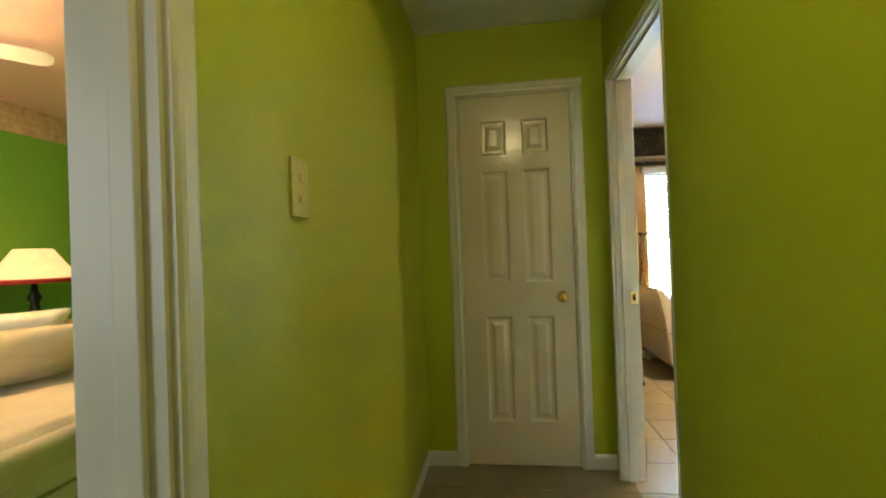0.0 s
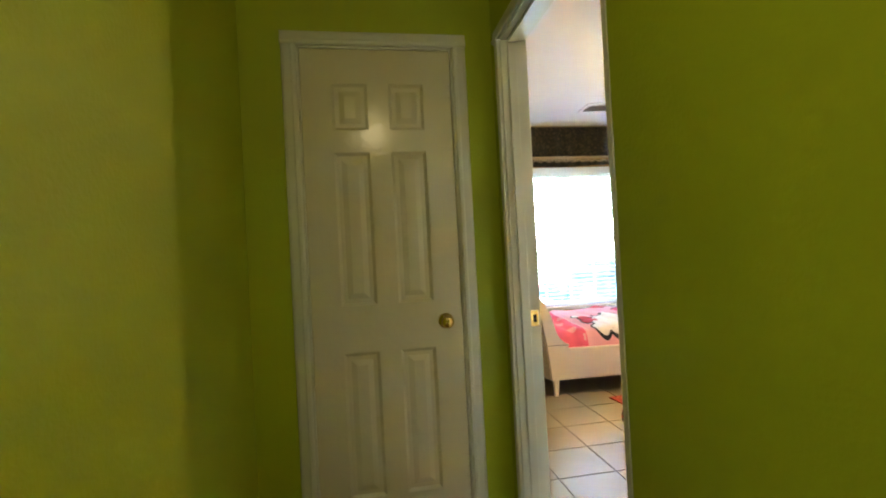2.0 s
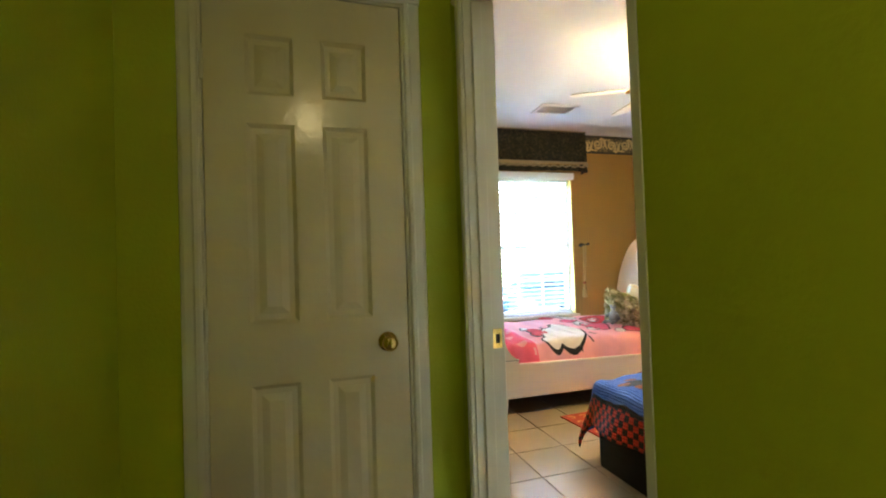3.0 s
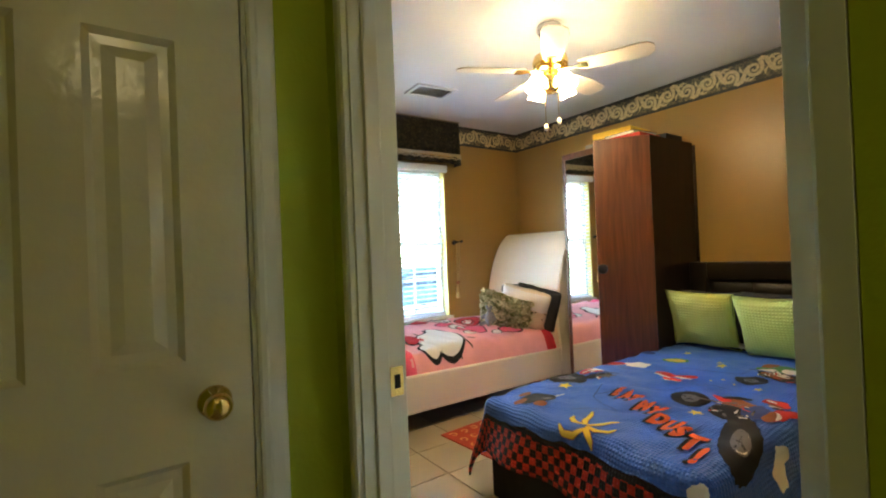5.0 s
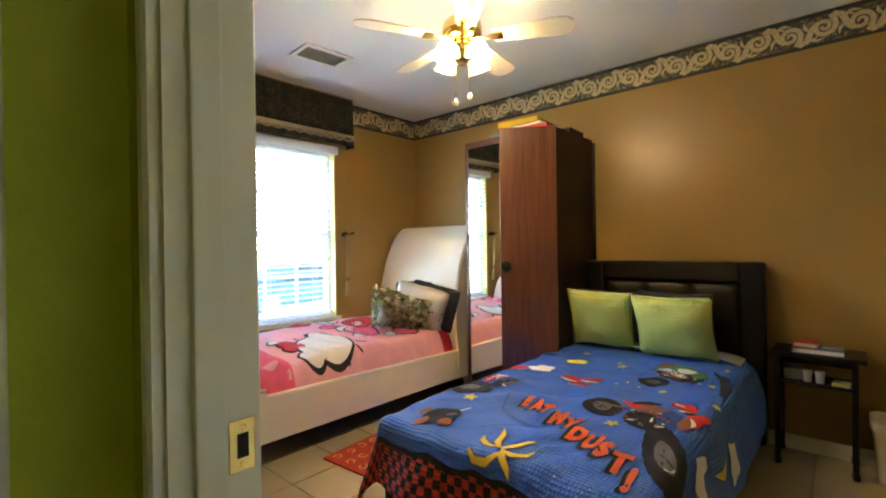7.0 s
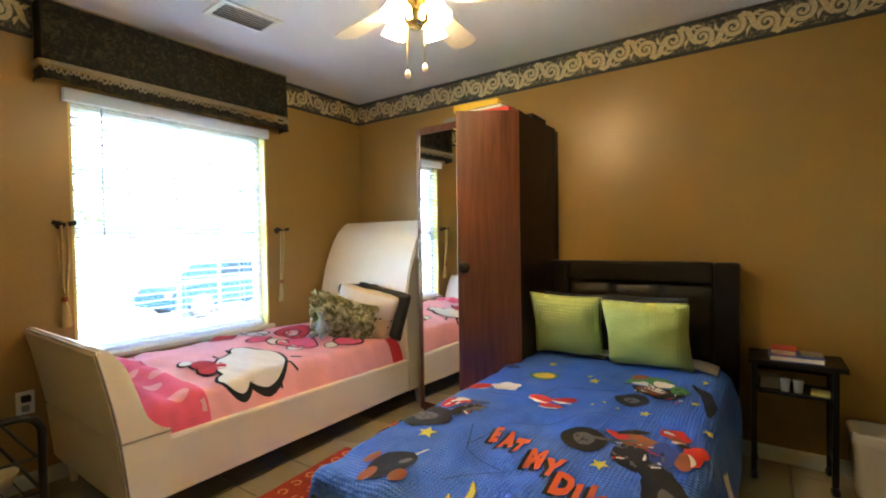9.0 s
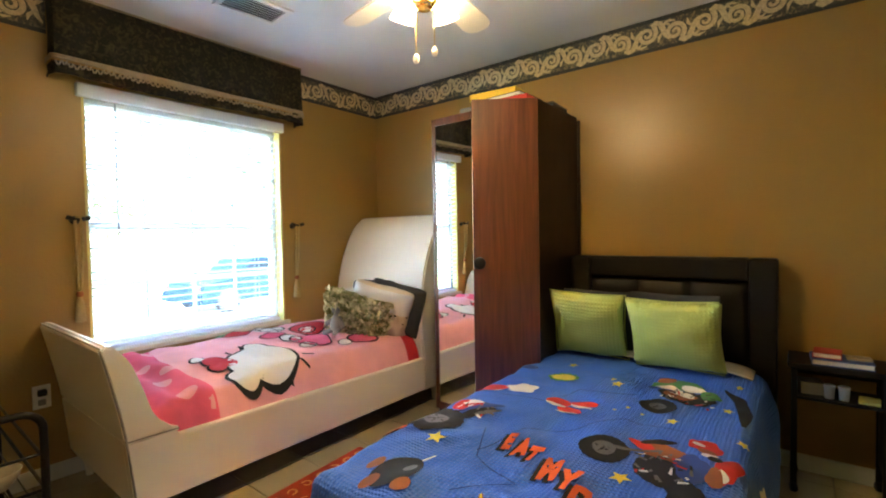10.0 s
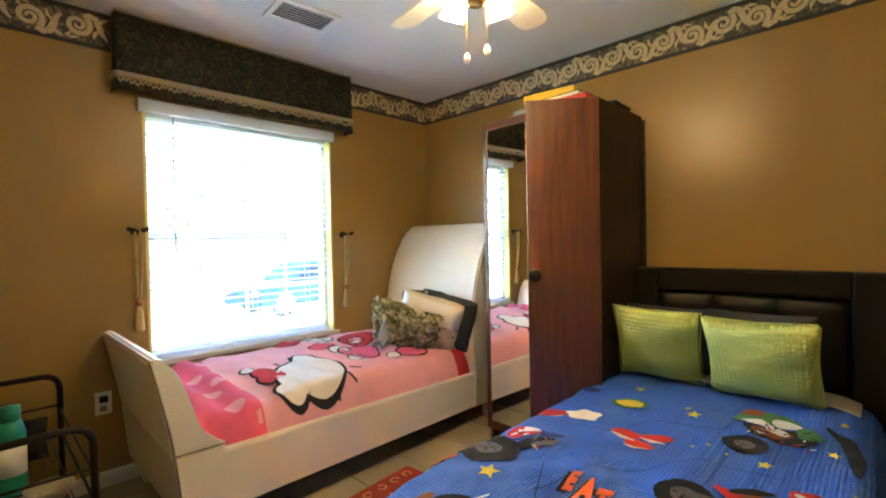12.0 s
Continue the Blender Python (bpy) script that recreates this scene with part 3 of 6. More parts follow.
def bar(name, x0, x1, z0, z1, y0=fy, y1=fy + 0.04, mat="vinyl", parent=win, label=""):
    return part(name, box(x0, x1, y0, y1, z0, z1, 0.004, 1), mat, parent, label)


bar("window_frame", WX0, WX0 + 0.04, WZ0, WZ1, fy - 0.01, fy + 0.054)
bar("window_frame", WX1 - 0.04, WX1, WZ0, WZ1, fy - 0.01, fy + 0.054)
bar("window_frame", WX0 + 0.041, WX1 - 0.041, WZ1 - 0.04, WZ1, fy - 0.01, fy + 0.054)
bar("window_frame", WX0 + 0.041, WX1 - 0.041, WZ0, WZ0 + 0.05, fy - 0.01, fy + 0.054)
bar("meeting_rail", WX0 + 0.041, WX1 - 0.041, 1.27, 1.315, fy, fy + 0.05)
for z0, z1 in ((0.65, 1.27), (1.315, 1.945)):
    for k in (1, 2, 3):
        x = WX0 + 0.04 + (WX1 - WX0 - 0.08) * k / 4
        bar("muntin", x - 0.009, x + 0.009, z0, z1, fy + 0.018, fy + 0.034)
    zm = (z0 + z1) / 2
    bar("muntin", WX0 + 0.041, WX1 - 0.041, zm - 0.009, zm + 0.009, fy + 0.0175, fy + 0.0335)
    pane = bar("pane", WX0 + 0.041, WX1 - 0.041, z0, z1, fy + 0.024, fy + 0.028, "glass")
    pane.visible_shadow = False
for x0, x1 in ((WX0 - 0.001, WX0 + 0.012), (WX1 - 0.012, WX1 + 0.001)):
    part("reveal", box(x0, x1, YN + 0.002, fy - 0.012, WZ0 + 0.004, WZ1 - 0.004), "reveal", win, "window reveal with yellow daylight put into its colour")
part("window_sill", box(WX0 - 0.03, WX1 + 0.03, YN - 0.025, fy - 0.012, WZ0 - 0.022, WZ0 + 0.003, 0.004), "sill", win, "cream painted window sill")

# blind
blind = thing("window_blind", "white slatted window blind hanging open", "blind", at=pose(1.53, YN + 0.03, 0))
part("headrail", box(-0.60, 0.597, -0.075, -0.033, 1.966, 2.032, 0.004), "slat", blind, "cream wooden valance board")
sl = box(-0.555, 0.555, -0.024, 0.024, -0.0014, 0.0014)
first = part("slat", sl, "slat", blind, at=pose(0, 0, 1.94, -15, 0, 0))
k = 1
while 1.94 - 0.043 * k > 0.645:
    s2 = new("slat", first.data)
    s2.parent = blind
    s2.matrix_basis = pose(0, 0, 1.94 - 0.043 * k, -15, 0, 0)
    k += 1
part("bottom_rail", box(-0.555, 0.555, -0.025, 0.025, 0.613, 0.632, 0.004), "slat", blind)
for x in (-0.40, 0.0, 0.40):
    for y in (-0.026, 0.026):
        part("ladder_cord", tube([(x, y, 0.63), (x, y, 1.96)], 0.0012, 5), "slat", blind)
part("tilt_wand", tube([(-0.43, -0.04, 1.20), (-0.43, -0.04, 1.62), (-0.425, -0.035, 1.96)], 0.004, 6), "grey_plastic", blind)

# fabric valance over the window
val = thing("window_valance", "dark olive brocade box valance with braided cream trim", "valance", at=pose(0, 0, 0))
VX0, VX1, VY = 0.825, 2.235, YN - 0.115


def drape(z0, z1, out, mat, name, label="", wave=0.006):
    """A gathered band of cloth round the front and both ends of the valance board."""
    path = [(VX0, YN - 0.002), (VX0, VY), (VX1, VY), (VX1, YN - 0.002)]
    ls = [math.dist(a, b) for a, b in zip(path, path[1:])]
    tot = sum(ls)

    def fn(u, v):
        s = u * tot
        for a, b, l in zip(path, path[1:], ls):
            if s <= l + 1e-9:
                break
            s -= l
        f = min(1, s / l)
        x, y = a[0] + (b[0] - a[0]) * f, a[1] + (b[1] - a[1]) * f
        dx, dy = (b[1] - a[1]) / l, -(b[0] - a[0]) / l
        w = out + wave * math.sin(u * 70) * (1 - v) + 0.012 * noise.noise(Vector((u * 9, v * 2, 1.3))) * (1 - v * 0.7)
        sag = 0.008 * math.sin(u * 9 + 1) * (1 - v)
        return (x + dx * w * 1.0, y + dy * w, z0 + (z1 - z0) * v + sag)
    bm = grid(150, 5, fn)
    bmesh.ops.recalc_face_normals(bm, faces=bm.faces)
    bmesh.ops.solidify(bm, geom=bm.faces[:], thickness=0.004)
    return part(name, bm, mat, val, label, smooth=True)


drape(2.115, CEIL - 0.006, 0.0, "valance", "skirt")
drape(2.030, 2.095, 0.004, "valance", "hem", "dark ruffled hem", 0.010)
drape(2.098, 2.128, 0.012, "cream_trim", "braid", "beige braid", 0.003)
part("top_piping", tube([(VX0, YN - 0.02, CEIL - 0.008), (VX0, VY, CEIL - 0.008), (VX1, VY, CEIL - 0.008), (VX1, YN - 0.02, CEIL - 0.008)], 0.006), "cream_trim", val)
loops = None
for k in range(58):
    x = VX0 + 0.012 + (VX1 - VX0 - 0.024) * k / 57
    z = 2.078 + 0.006 * math.sin(k * 1.7)
    loops = tube([(x - 0.010, VY - 0.022, z + 0.012), (x - 0.003, VY - 0.024, z - 0.008), (x + 0.004, VY - 0.024, z - 0.006), (x + 0.011, VY - 0.022, z + 0.012)], 0.0042, 5, loops)
part("fringe_loops", loops, "cream_trim", val, "pale looped fringe")
part("board", box(VX0 + 0.004, VX1 - 0.004, VY + 0.008, YN - 0.001, CEIL - 0.03, CEIL - 0.012), "valance", val)


# wallpaper border with scrolls
def spiral(turns, r0, r1, w0, w1, n=26, flip=1, start=0.0):
    """A flat tapering ribbon wound into a scroll, in the xz plane."""
    bm = bmesh.new()
    prev = None
    for i in range(n + 1):
        f = i / n
        a = start + flip * turns * 2 * math.pi * f
        r = r0 + (r1 - r0) * f
        w = w0 + (w1 - w0) * f
        p = [bm.verts.new(((r + s * w) * math.cos(a), 0, (r + s * w) * math.sin(a))) for s in (-0.5, 0.5)]
        if prev:
            bm.faces.new((prev[0], prev[1], p[1], p[0]))
        prev = p
    return bm


def leafy(points, widths):
    bm = bmesh.new()
    prev = None
    for i, ((x, z), w) in enumerate(zip(points, widths)):
        a, b = points[max(0, i - 1)], points[min(len(points) - 1, i + 1)]
        d = math.hypot(b[0] - a[0], b[1] - a[1])
        nx, nz = -(b[1] - a[1]) / d, (b[0] - a[0]) / d
        p = [bm.verts.new((x + s * w * nx, 0, z + s * w * nz)) for s in (-0.5, 0.5)]
        if prev:
            bm.faces.new((prev[0], prev[1], p[1], p[0]))
        prev = p
    return bm


def scroll_mesh():
    bm = spiral(1.7, 0.052, 0.007, 0.026, 0.013, 40, flip=1, start=-0.9)
    joined(bm, leafy([(0.022, -0.046), (0.046, -0.058), (0.072, -0.046), (0.088, -0.012), (0.100, 0.026), (0.120, 0.050)], (0.016, 0.026, 0.032, 0.028, 0.022, 0.008)))
    joined(bm, leafy([(-0.028, 0.044), (-0.048, 0.062), (-0.024, 0.068), (0.004, 0.060)], (0.010, 0.018, 0.014, 0.003)))
    joined(bm, leafy([(0.078, -0.030), (0.104, -0.046), (0.124, -0.058)], (0.010, 0.020, 0.004)))
    joined(bm, leafy([(0.086, 0.006), (0.066, 0.030), (0.062, 0.056)], (0.010, 0.018, 0.004)))
    bmesh.ops.recalc_face_normals(bm, faces=bm.faces)
    me = bpy.data.meshes.new("scroll")
    bm.to_mesh(me)
    bm.free()
    me.materials.append(M["scroll"])
    return me


scroll_data = scroll_mesh()


def border(name, p0, p1, flip):
    """A wallpaper border under the ceiling from p0 to p1; its face looks to the right of that way."""
    length = math.dist(p0, p1)
    ang = math.degrees(math.atan2(p1[1] - p0[1], p1[0] - p0[0]))
    b = structure(new(name), "dark grey wallpaper border with cream scrolls", "wallpaper border")
    b.matrix_basis = pose(p0[0], p0[1], 0, 0, 0, ang)
    part("ground", box(0, length, -0.002, 0, 2.25, CEIL - 0.001), "border", b)
    part("edge_stripe", box(0, length, -0.003, -0.0005, 2.25, 2.270), "border_edge", b)
    part("edge_stripe", box(0, length, -0.003, -0.0005, CEIL - 0.024, CEIL - 0.001), "border_edge", b)
    n = int(length / 0.148)
    for k in range(n):
        s = new("scroll", scroll_data)
        s.parent = b
        s.matrix_basis = Matrix.Translation((0.05 + k * length / n, -0.0035 - 0.0006 * (k % 2), 2.343 + (0.008 if k % 2 else -0.008))) @ Matrix.Diagonal((1, 1, -1 if k % 2 else 1, 1))
    return b


border("wallpaper_border_north", (WALL, YN), (VX0, YN), 1)
border("wallpaper_border_north", (VX1, YN), (XE, YN), 1)
border("wallpaper_border_east", (XE, YN), (XE, YS), 1)
structure(part("wallpaper_border_west_room", box(-4.219, -4.214, -4.0, 1.0, 2.22, CEIL - 0.002), "west_border"), "faded floral wallpaper border", "wallpaper border")

# ---- ceiling vent ----
vent = thing("ceiling_vent", "white louvred ceiling air vent", "air vent", at=pose(1.545, 1.87, CEIL - 0.001, 0, 0, -4))
for x0, x1, y0, y1 in ((-0.17, 0.17, -0.115, -0.085), (-0.17, 0.17, 0.085, 0.115), (-0.17, -0.14, -0.084, 0.084), (0.14, 0.17, -0.084, 0.084)):
    part("frame", box(x0, x1, y0, y1, -0.012, 0, 0.003), "vinyl", vent)
part("backing", box(-0.139, 0.139, -0.084, 0.084, -0.003, 0), "print_grey", vent)
for k in range(7):
    part("slat", box(-0.139, 0.139, -0.012, 0.012, -0.001, 0.001), "vinyl", vent, at=pose(0, -0.072 + k * 0.024, -0.010, 24, 0, 0))


# ---- ceiling fan ----
def ceiling_fan(at, label, spin, watts=0.0):
    fan = thing("ceiling_fan", label, "ceiling fan", at=at)
    part("canopy", lathe([(0.0, 0.035), (0.065, 0.035), (0.068, 0.012), (0.045, -0.035), (0.016, -0.050)], 24), "chrome", fan, "brushed metal canopy", smooth=True)
    part("downrod", lathe([(0.013, -0.048), (0.013, -0.125)], 12), "chrome", fan)
    part("motor", lathe([(0.0, -0.115), (0.05, -0.115), (0.088, -0.135), (0.098, -0.165), (0.095, -0.205), (0.07, -0.225), (0.045, -0.235), (0.0, -0.236)], 28), "brass", fan, "polished brass motor housing", smooth=True)
    part("switch_housing", lathe([(0.0, -0.236), (0.05, -0.238), (0.056, -0.255), (0.052, -0.32), (0.03, -0.335), (0.0, -0.337)], 24), "brass", fan, smooth=True)
    for k in range(5):
        turn = pose(0, 0, 0, 0, 0, spin + 72 * k)
        bracket = prism([(0.07, -0.018), (0.13, -0.014), (0.165, -0.035), (0.20, -0.032), (0.20, 0.032), (0.165, 0.035), (0.13, 0.014), (0.07, 0.018)], "z", -0.224, -0.219)
        part("bracket", bracket, "brass", fan, at=turn)
        out = [(0.155, -0.045), (0.30, -0.058), (0.45, -0.066), (0.50, -0.058), (0.525, -0.03), (0.528, 0.0), (0.525, 0.03), (0.50, 0.058), (0.45, 0.066), (0.30, 0.058), (0.155, 0.045)]
        part("blade", prism(out, "z", -0.003, 0.003), "fan_white", fan, at=turn @ pose(0, 0, -0.214, -11, 0, 0))
    for k in range(4):
        turn = pose(0, 0, 0, 0, 0, spin + 76.5 + 90 * k)
        arm = part("lamp_arm", tube([(0.03, 0, -0.265), (0.075, 0, -0.245), (0.096, 0, -0.258)], 0.008), "brass", fan, at=turn)
        tulip = [(0.018, 0.0), (0.030, -0.012), (0.041, -0.045), (0.046, -0.08), (0.056, -0.115), (0.052, -0.113), (0.042, -0.08), (0.036, -0.045), (0.02, -0.014)]
        part("glass_shade", lathe(tulip, 20), "shade_glow", fan, "lit frosted tulip glass shade", smooth=True, at=turn @ pose(0.090, 0, -0.250, 0, -24, 0) @ Matrix.Diagonal((0.86, 0.86, 0.86, 1)))
        if watts:
            bulb = new("fan_bulb", bpy.data.lights.new("fan_bulb", "POINT"))
            bulb.data.energy, bulb.data.color, bulb.data.shadow_soft_size = watts, (1.0, 0.72, 0.36), 0.02
            bulb.matrix_world = at @ turn @ pose(0.090, 0, -0.250, 0, -24, 0) @ Matrix.Translation((0, 0, -0.085))
    for x, y, z in ((0.02, -0.03, -0.50), (-0.03, 0.02, -0.53)):
        part("pull_chain", tube([(x, y, -0.335), (x, y, z)], 0.0022, 6), "brass", fan)
        part("pull_knob", lathe([(0.0, 0.022), (0.006, 0.02), (0.012, 0.008), (0.013, -0.002), (0.008, -0.014), (0.0, -0.017)], 12, m=Matrix.Translation((x, y, z))), "fan_white", fan, smooth=True)
    return fan


ceiling_fan(pose(1.565, 0.706, CEIL - 0.036), "cream five-blade ceiling fan with four lit tulip shades", 8.5, BULB_WATTS)
ceiling_fan(pose(-3.05, -1.0, CEIL - 0.036), "white ceiling fan with lit shades in the other bedroom", 47)


# ---- blue bed ----
BX0, BX1, BY0, BY1, BTOP = 1.02, 2.90, -0.315, 0.770, 0.488
bbed = thing("bed", "dark leather bed with a padded headboard and black base", "bed", at=pose(0, 0, 0))
part("base", box(BX0 + 0.035, BX1, BY0 + 0.03, BY1 - 0.03, 0.0, 0.27, 0.015), "base_fabric", bbed, "black fabric bed base")
part("mattress", box(BX0 + 0.01, BX1 - 0.005, BY0 + 0.015, BY1 - 0.015, 0.272, BTOP - 0.012, 0.04, 4), "white_cloth", bbed)
HY0, HY1 = -0.345, 0.702
for y0, y1, z0, z1 in ((HY0, HY0 + 0.12, 0.02, 1.065), (HY1 - 0.12, HY1, 0.02, 1.065)):
    part("headboard_post", box(2.945, 3.04, y0, y1, z0, z1, 0.018, 3), "black_leather", bbed)
part("headboard_rail", box(2.944, 3.041, HY0 + 0.118, HY1 - 0.118, 0.945, 1.066, 0.018, 3), "black_leather", bbed)
part("headboard_back", box(2.99, 3.035, HY0 + 0.10, HY1 - 0.10, 0.25, 0.96), "black_leather", bbed)
n = 3
for k in range(n):
    w = (HY1 - HY0 - 0.24) / n
    y0 = HY0 + 0.12 + k * w

    def tuft(u, v, y0=y0, w=w):
        e = (max(0.0, (1 - (2 * u - 1) ** 4) * (1 - (2 * v - 1) ** 4))) ** 0.4
        return (2.992 - 0.028 * e, y0 + w * u, 0.50 + 0.445 * v)
    part("headboard_pad", grid(12, 12, tuft), "black_leather", bbed, "padded leather panel", smooth=True)


# quilt: the cloth's own coordinates u (from the foot fold towards the head) and v (from the south fold to the north one)
QL, QW, QR = 1.775, BY1 - BY0, 0.055
FOOT_HANG, SIDE_HANG = 0.275, 0.33


def fold(d, r=QR, flare=0.22):
    """How far out and down cloth lies that hangs d over an edge."""
    if d <= r * math.pi / 2:
        a = d / r
        return r * math.sin(a), r * (1 - math.cos(a))
    e = d - r * math.pi / 2
    return r + e * flare, r + e


def quilt_at(u, v, lift=0.0):
    """The place of the cloth's point u, v."""
    du, dv = max(0.0, -u), max(0.0, -v, v - QW)
    d = math.hypot(du, dv)
    out, down = fold(d)
    ax, ay = (0, 0) if d < 1e-9 else (-du / d, (-dv if v < 0 else dv) / d)
    x = BX0 + QR + max(0, u) + ax * out
    y = BY0 + QR + min(QW - 2 * QR, max(0, v) * (QW - 2 * QR) / QW) + ay * out
    hang = min(1, d / 0.15)
    z = BTOP - down + 0.03 * max(0, u - 1.2) * (1 - hang)
    p = Vector((u * 3.1, v * 3.1, 0.4))
    ripple = 0.015 * noise.noise(p) + 0.015 * noise.noise(p * 2.6) + 0.0015 * noise.noise(p * 8)
    z += (ripple + 0.004 * abs(math.sin(3.2 * u + 2.0 * math.sin(2.3 * v)))) * (1 - 0.75 * hang)
    sway = hang * (0.030 * noise.noise(Vector((u * 4 + 3, v * 4, 2.0))) + 0.012 * math.sin(13 * (u + v)))
    x += ax * sway
    y += ay * sway
    if lift:
        if d < 1e-9:
            z += lift
        else:
            a = min(d / QR, math.pi / 2)
            x += ax * lift * math.sin(a)
            y += ay * lift * math.sin(a)
            z += lift * math.cos(a)
    return Vector((x, y, max(0.012, z)))


quilt = thing("quilt", "blue printed quilt with a red and black chequered hem", "quilt")
U0, U1, V0, V1 = -FOOT_HANG, QL, -SIDE_HANG, QW + SIDE_HANG
qb = grid(120, 110, lambda a, b: quilt_at(U0 + (U1 - U0) * a, V0 + (V1 - V0) * b), uv=lambda a, b: (U0 + (U1 - U0) * a, V0 + (V1 - V0) * b))
bmesh.ops.recalc_face_normals(qb, faces=qb.faces)
bmesh.ops.solidify(qb, geom=qb.faces[:], thickness=0.008)
part("cloth", qb, "quilt", quilt, smooth=True)


def quilt_uv(x, y):
    """Cloth coordinates above a place on the bed's top."""
    return x - BX0 - QR, (y - BY0 - QR) * QW / (QW - 2 * QR)


def printed(name, outline, mat, surface=quilt_at, parent=None, lift=0.0045, rings=5, hole=None, label=""):
    """A printed patch: a closed outline in cloth coordinates, laid on the cloth. hole: scale of an open middle."""
    cu = sum(p[0] for p in outline) / len(outline)
    cv = sum(p[1] for p in outline) / len(outline)
    fine = []
    for (a, b), (c, d) in zip(outline, outline[1:] + outline[:1]):
        k = max(1, int(math.hypot(c - a, d - b) / 0.025))
        fine += [(a + (c - a) * i / k, b + (d - b) * i / k) for i in range(k)]
    bm = bmesh.new()
    loops = []
    lo = hole or 0.0
    for r in range(rings + 1):
        f = lo + (1 - lo) * r / rings
        if f < 1e-6:
            loops.append([bm.verts.new(surface(cu, cv, lift))])
        else:
            loops.append([bm.verts.new(surface(cu + (p[0] - cu) * f, cv + (p[1] - cv) * f, lift)) for p in fine])
    m = len(fine)
    for a, b in zip(loops, loops[1:]):
        for k in range(m):
            if len(a) == 1:
                bm.faces.new((a[0], b[k], b[(k + 1) % m]))
            else:
                bm.faces.new((a[k], b[k], b[(k + 1) % m], a[(k + 1) % m]))
    return part(name, bm, mat, parent if parent is not None else quilt, label, smooth=True)


def oval(u, v, ru, rv, turn=0, n=28, bumps=0, depth=0.0):
    c, s = math.cos(radians(turn)), math.sin(radians(turn))
    pts = []
    for k in range(n):
        a = 2 * math.pi * k / n
        r = 1 + depth * math.cos(bumps * a)
        p, q = ru * r * math.cos(a), rv * r * math.sin(a)
        pts.append((u + c * p - s * q, v + s * p + c * q))
    return pts


def star(u, v, r, turn=0):
    return [(u + r * f * math.cos(a), v + r * f * math.sin(a)) for k in range(10) for f, a in [(1 if k % 2 == 0 else 0.45, radians(turn) + math.pi * k / 5)]]


def ribbon(points, widths):
    """An outline round a line of points with a width at each."""
    left, right = [], []
    for i, (u, v) in enumerate(points):
        a, b = points[max(0, i - 1)], points[min(len(points) - 1, i + 1)]
        d = math.hypot(b[0] - a[0], b[1] - a[1])
        nu, nv = -(b[1] - a[1]) / d * widths[i] / 2, (b[0] - a[0]) / d * widths[i] / 2
        left.append((u + nu, v + nv))
        right.append((u - nu, v - nv))
    return left + right[::-1]


def strip(name, points, widths, mat, surface=quilt_at, parent=None, lift=0.004):
    """A printed band along a line."""
    bm = bmesh.new()
    pts, ws = [], []
    for (a, b), (wa, wb) in zip(zip(points, points[1:]), zip(widths, widths[1:])):
        for i in range(6):
            f = i / 6
            pts.append((a[0] + (b[0] - a[0]) * f, a[1] + (b[1] - a[1]) * f))
            ws.append(wa + (wb - wa) * f)
    pts.append(points[-1])
    ws.append(widths[-1])
    o = ribbon(pts, ws)
    m = len(pts)
    L = [bm.verts.new(surface(*p, lift)) for p in o[:m]]
    C = [bm.verts.new(surface(*p, lift)) for p in pts]
    R = [bm.verts.new(surface(*p, lift)) for p in o[m:][::-1]]
    for k in range(m - 1):
        bm.faces.new((L[k], L[k + 1], C[k + 1], C[k]))
        bm.faces.new((C[k], C[k + 1], R[k + 1], R[k]))
    return part(name, bm, mat, parent if parent is not None else quilt, smooth=True)


def wheel(x, y, rx, ry, turn=0):
    u, v = quilt_uv(x, y)
    printed("printed_tyre", oval(u, v, rx, ry, turn, 40, 20, 0.025), "print_black", hole=0.45, rings=4)
    printed("printed_rim", oval(u, v, rx * 0.47, ry * 0.47, turn), "print_grey", rings=4)
    printed("printed_rim_ring", oval(u, v, rx * 0.44, ry * 0.44, turn), "print_white", hole=0.82, rings=2, lift=0.004)
    printed("printed_hub", oval(u, v, rx * 0.16, ry * 0.16, turn), "print_white", rings=2, lift=0.004)
    for k in range(5):
        a = radians(72 * k)
        c, s = math.cos(radians(turn)), math.sin(radians(turn))
        p, q = rx * 0.38 * math.cos(a), ry * 0.38 * math.sin(a)
        strip("printed_spoke", [(u, v), (u + c * p - s * q, v + s * p + c * q)], [0.010, 0.008], "print_black", lift=0.0045)


def blots(spec):
    """Printed blots (x, y, length, width, turn, colour) with ragged edges on the quilt, each a little over the one before."""
    for k, (x, y, rx, ry, turn, mat) in enumerate(spec):
        u, v = quilt_uv(x, y)
        edge = []
        for i, (p, q) in enumerate(oval(u, v, rx, ry, turn, 34)):
            f = 1 + 0.30 * noise.noise(Vector((30 * (p - u), 30 * (q - v), 3.7 * k + 9 * x)))
            edge.append((u + (p - u) * f, v + (q - v) * f))
        printed("printed_blot", edge, mat, lift=0.0040 + 0.00035 * k)


def machinery(x, y, rx, ry, seed, count=16):
    """Small bars of pipes, springs and bolts over an engine."""
    rng = random.Random(seed)
    for k in range(count):
        a, r = rng.uniform(0, 6.28), rng.uniform(0.1, 1) ** 0.5
        u, v = quilt_uv(x + rx * r * math.cos(a), y + ry * r * math.sin(a))
        d, n = rng.uniform(0, 6.28), rng.uniform(0.012, 0.034)
        mat = ("print_white", "print_grey", "print_black", "print_grey", "print_red", "print_black")[k % 6]
        strip("printed_bar", [(u, v), (u + n * math.cos(d), v + n * math.sin(d))], [0.011, 0.007], mat, lift=0.0072 + 0.0001 * k)


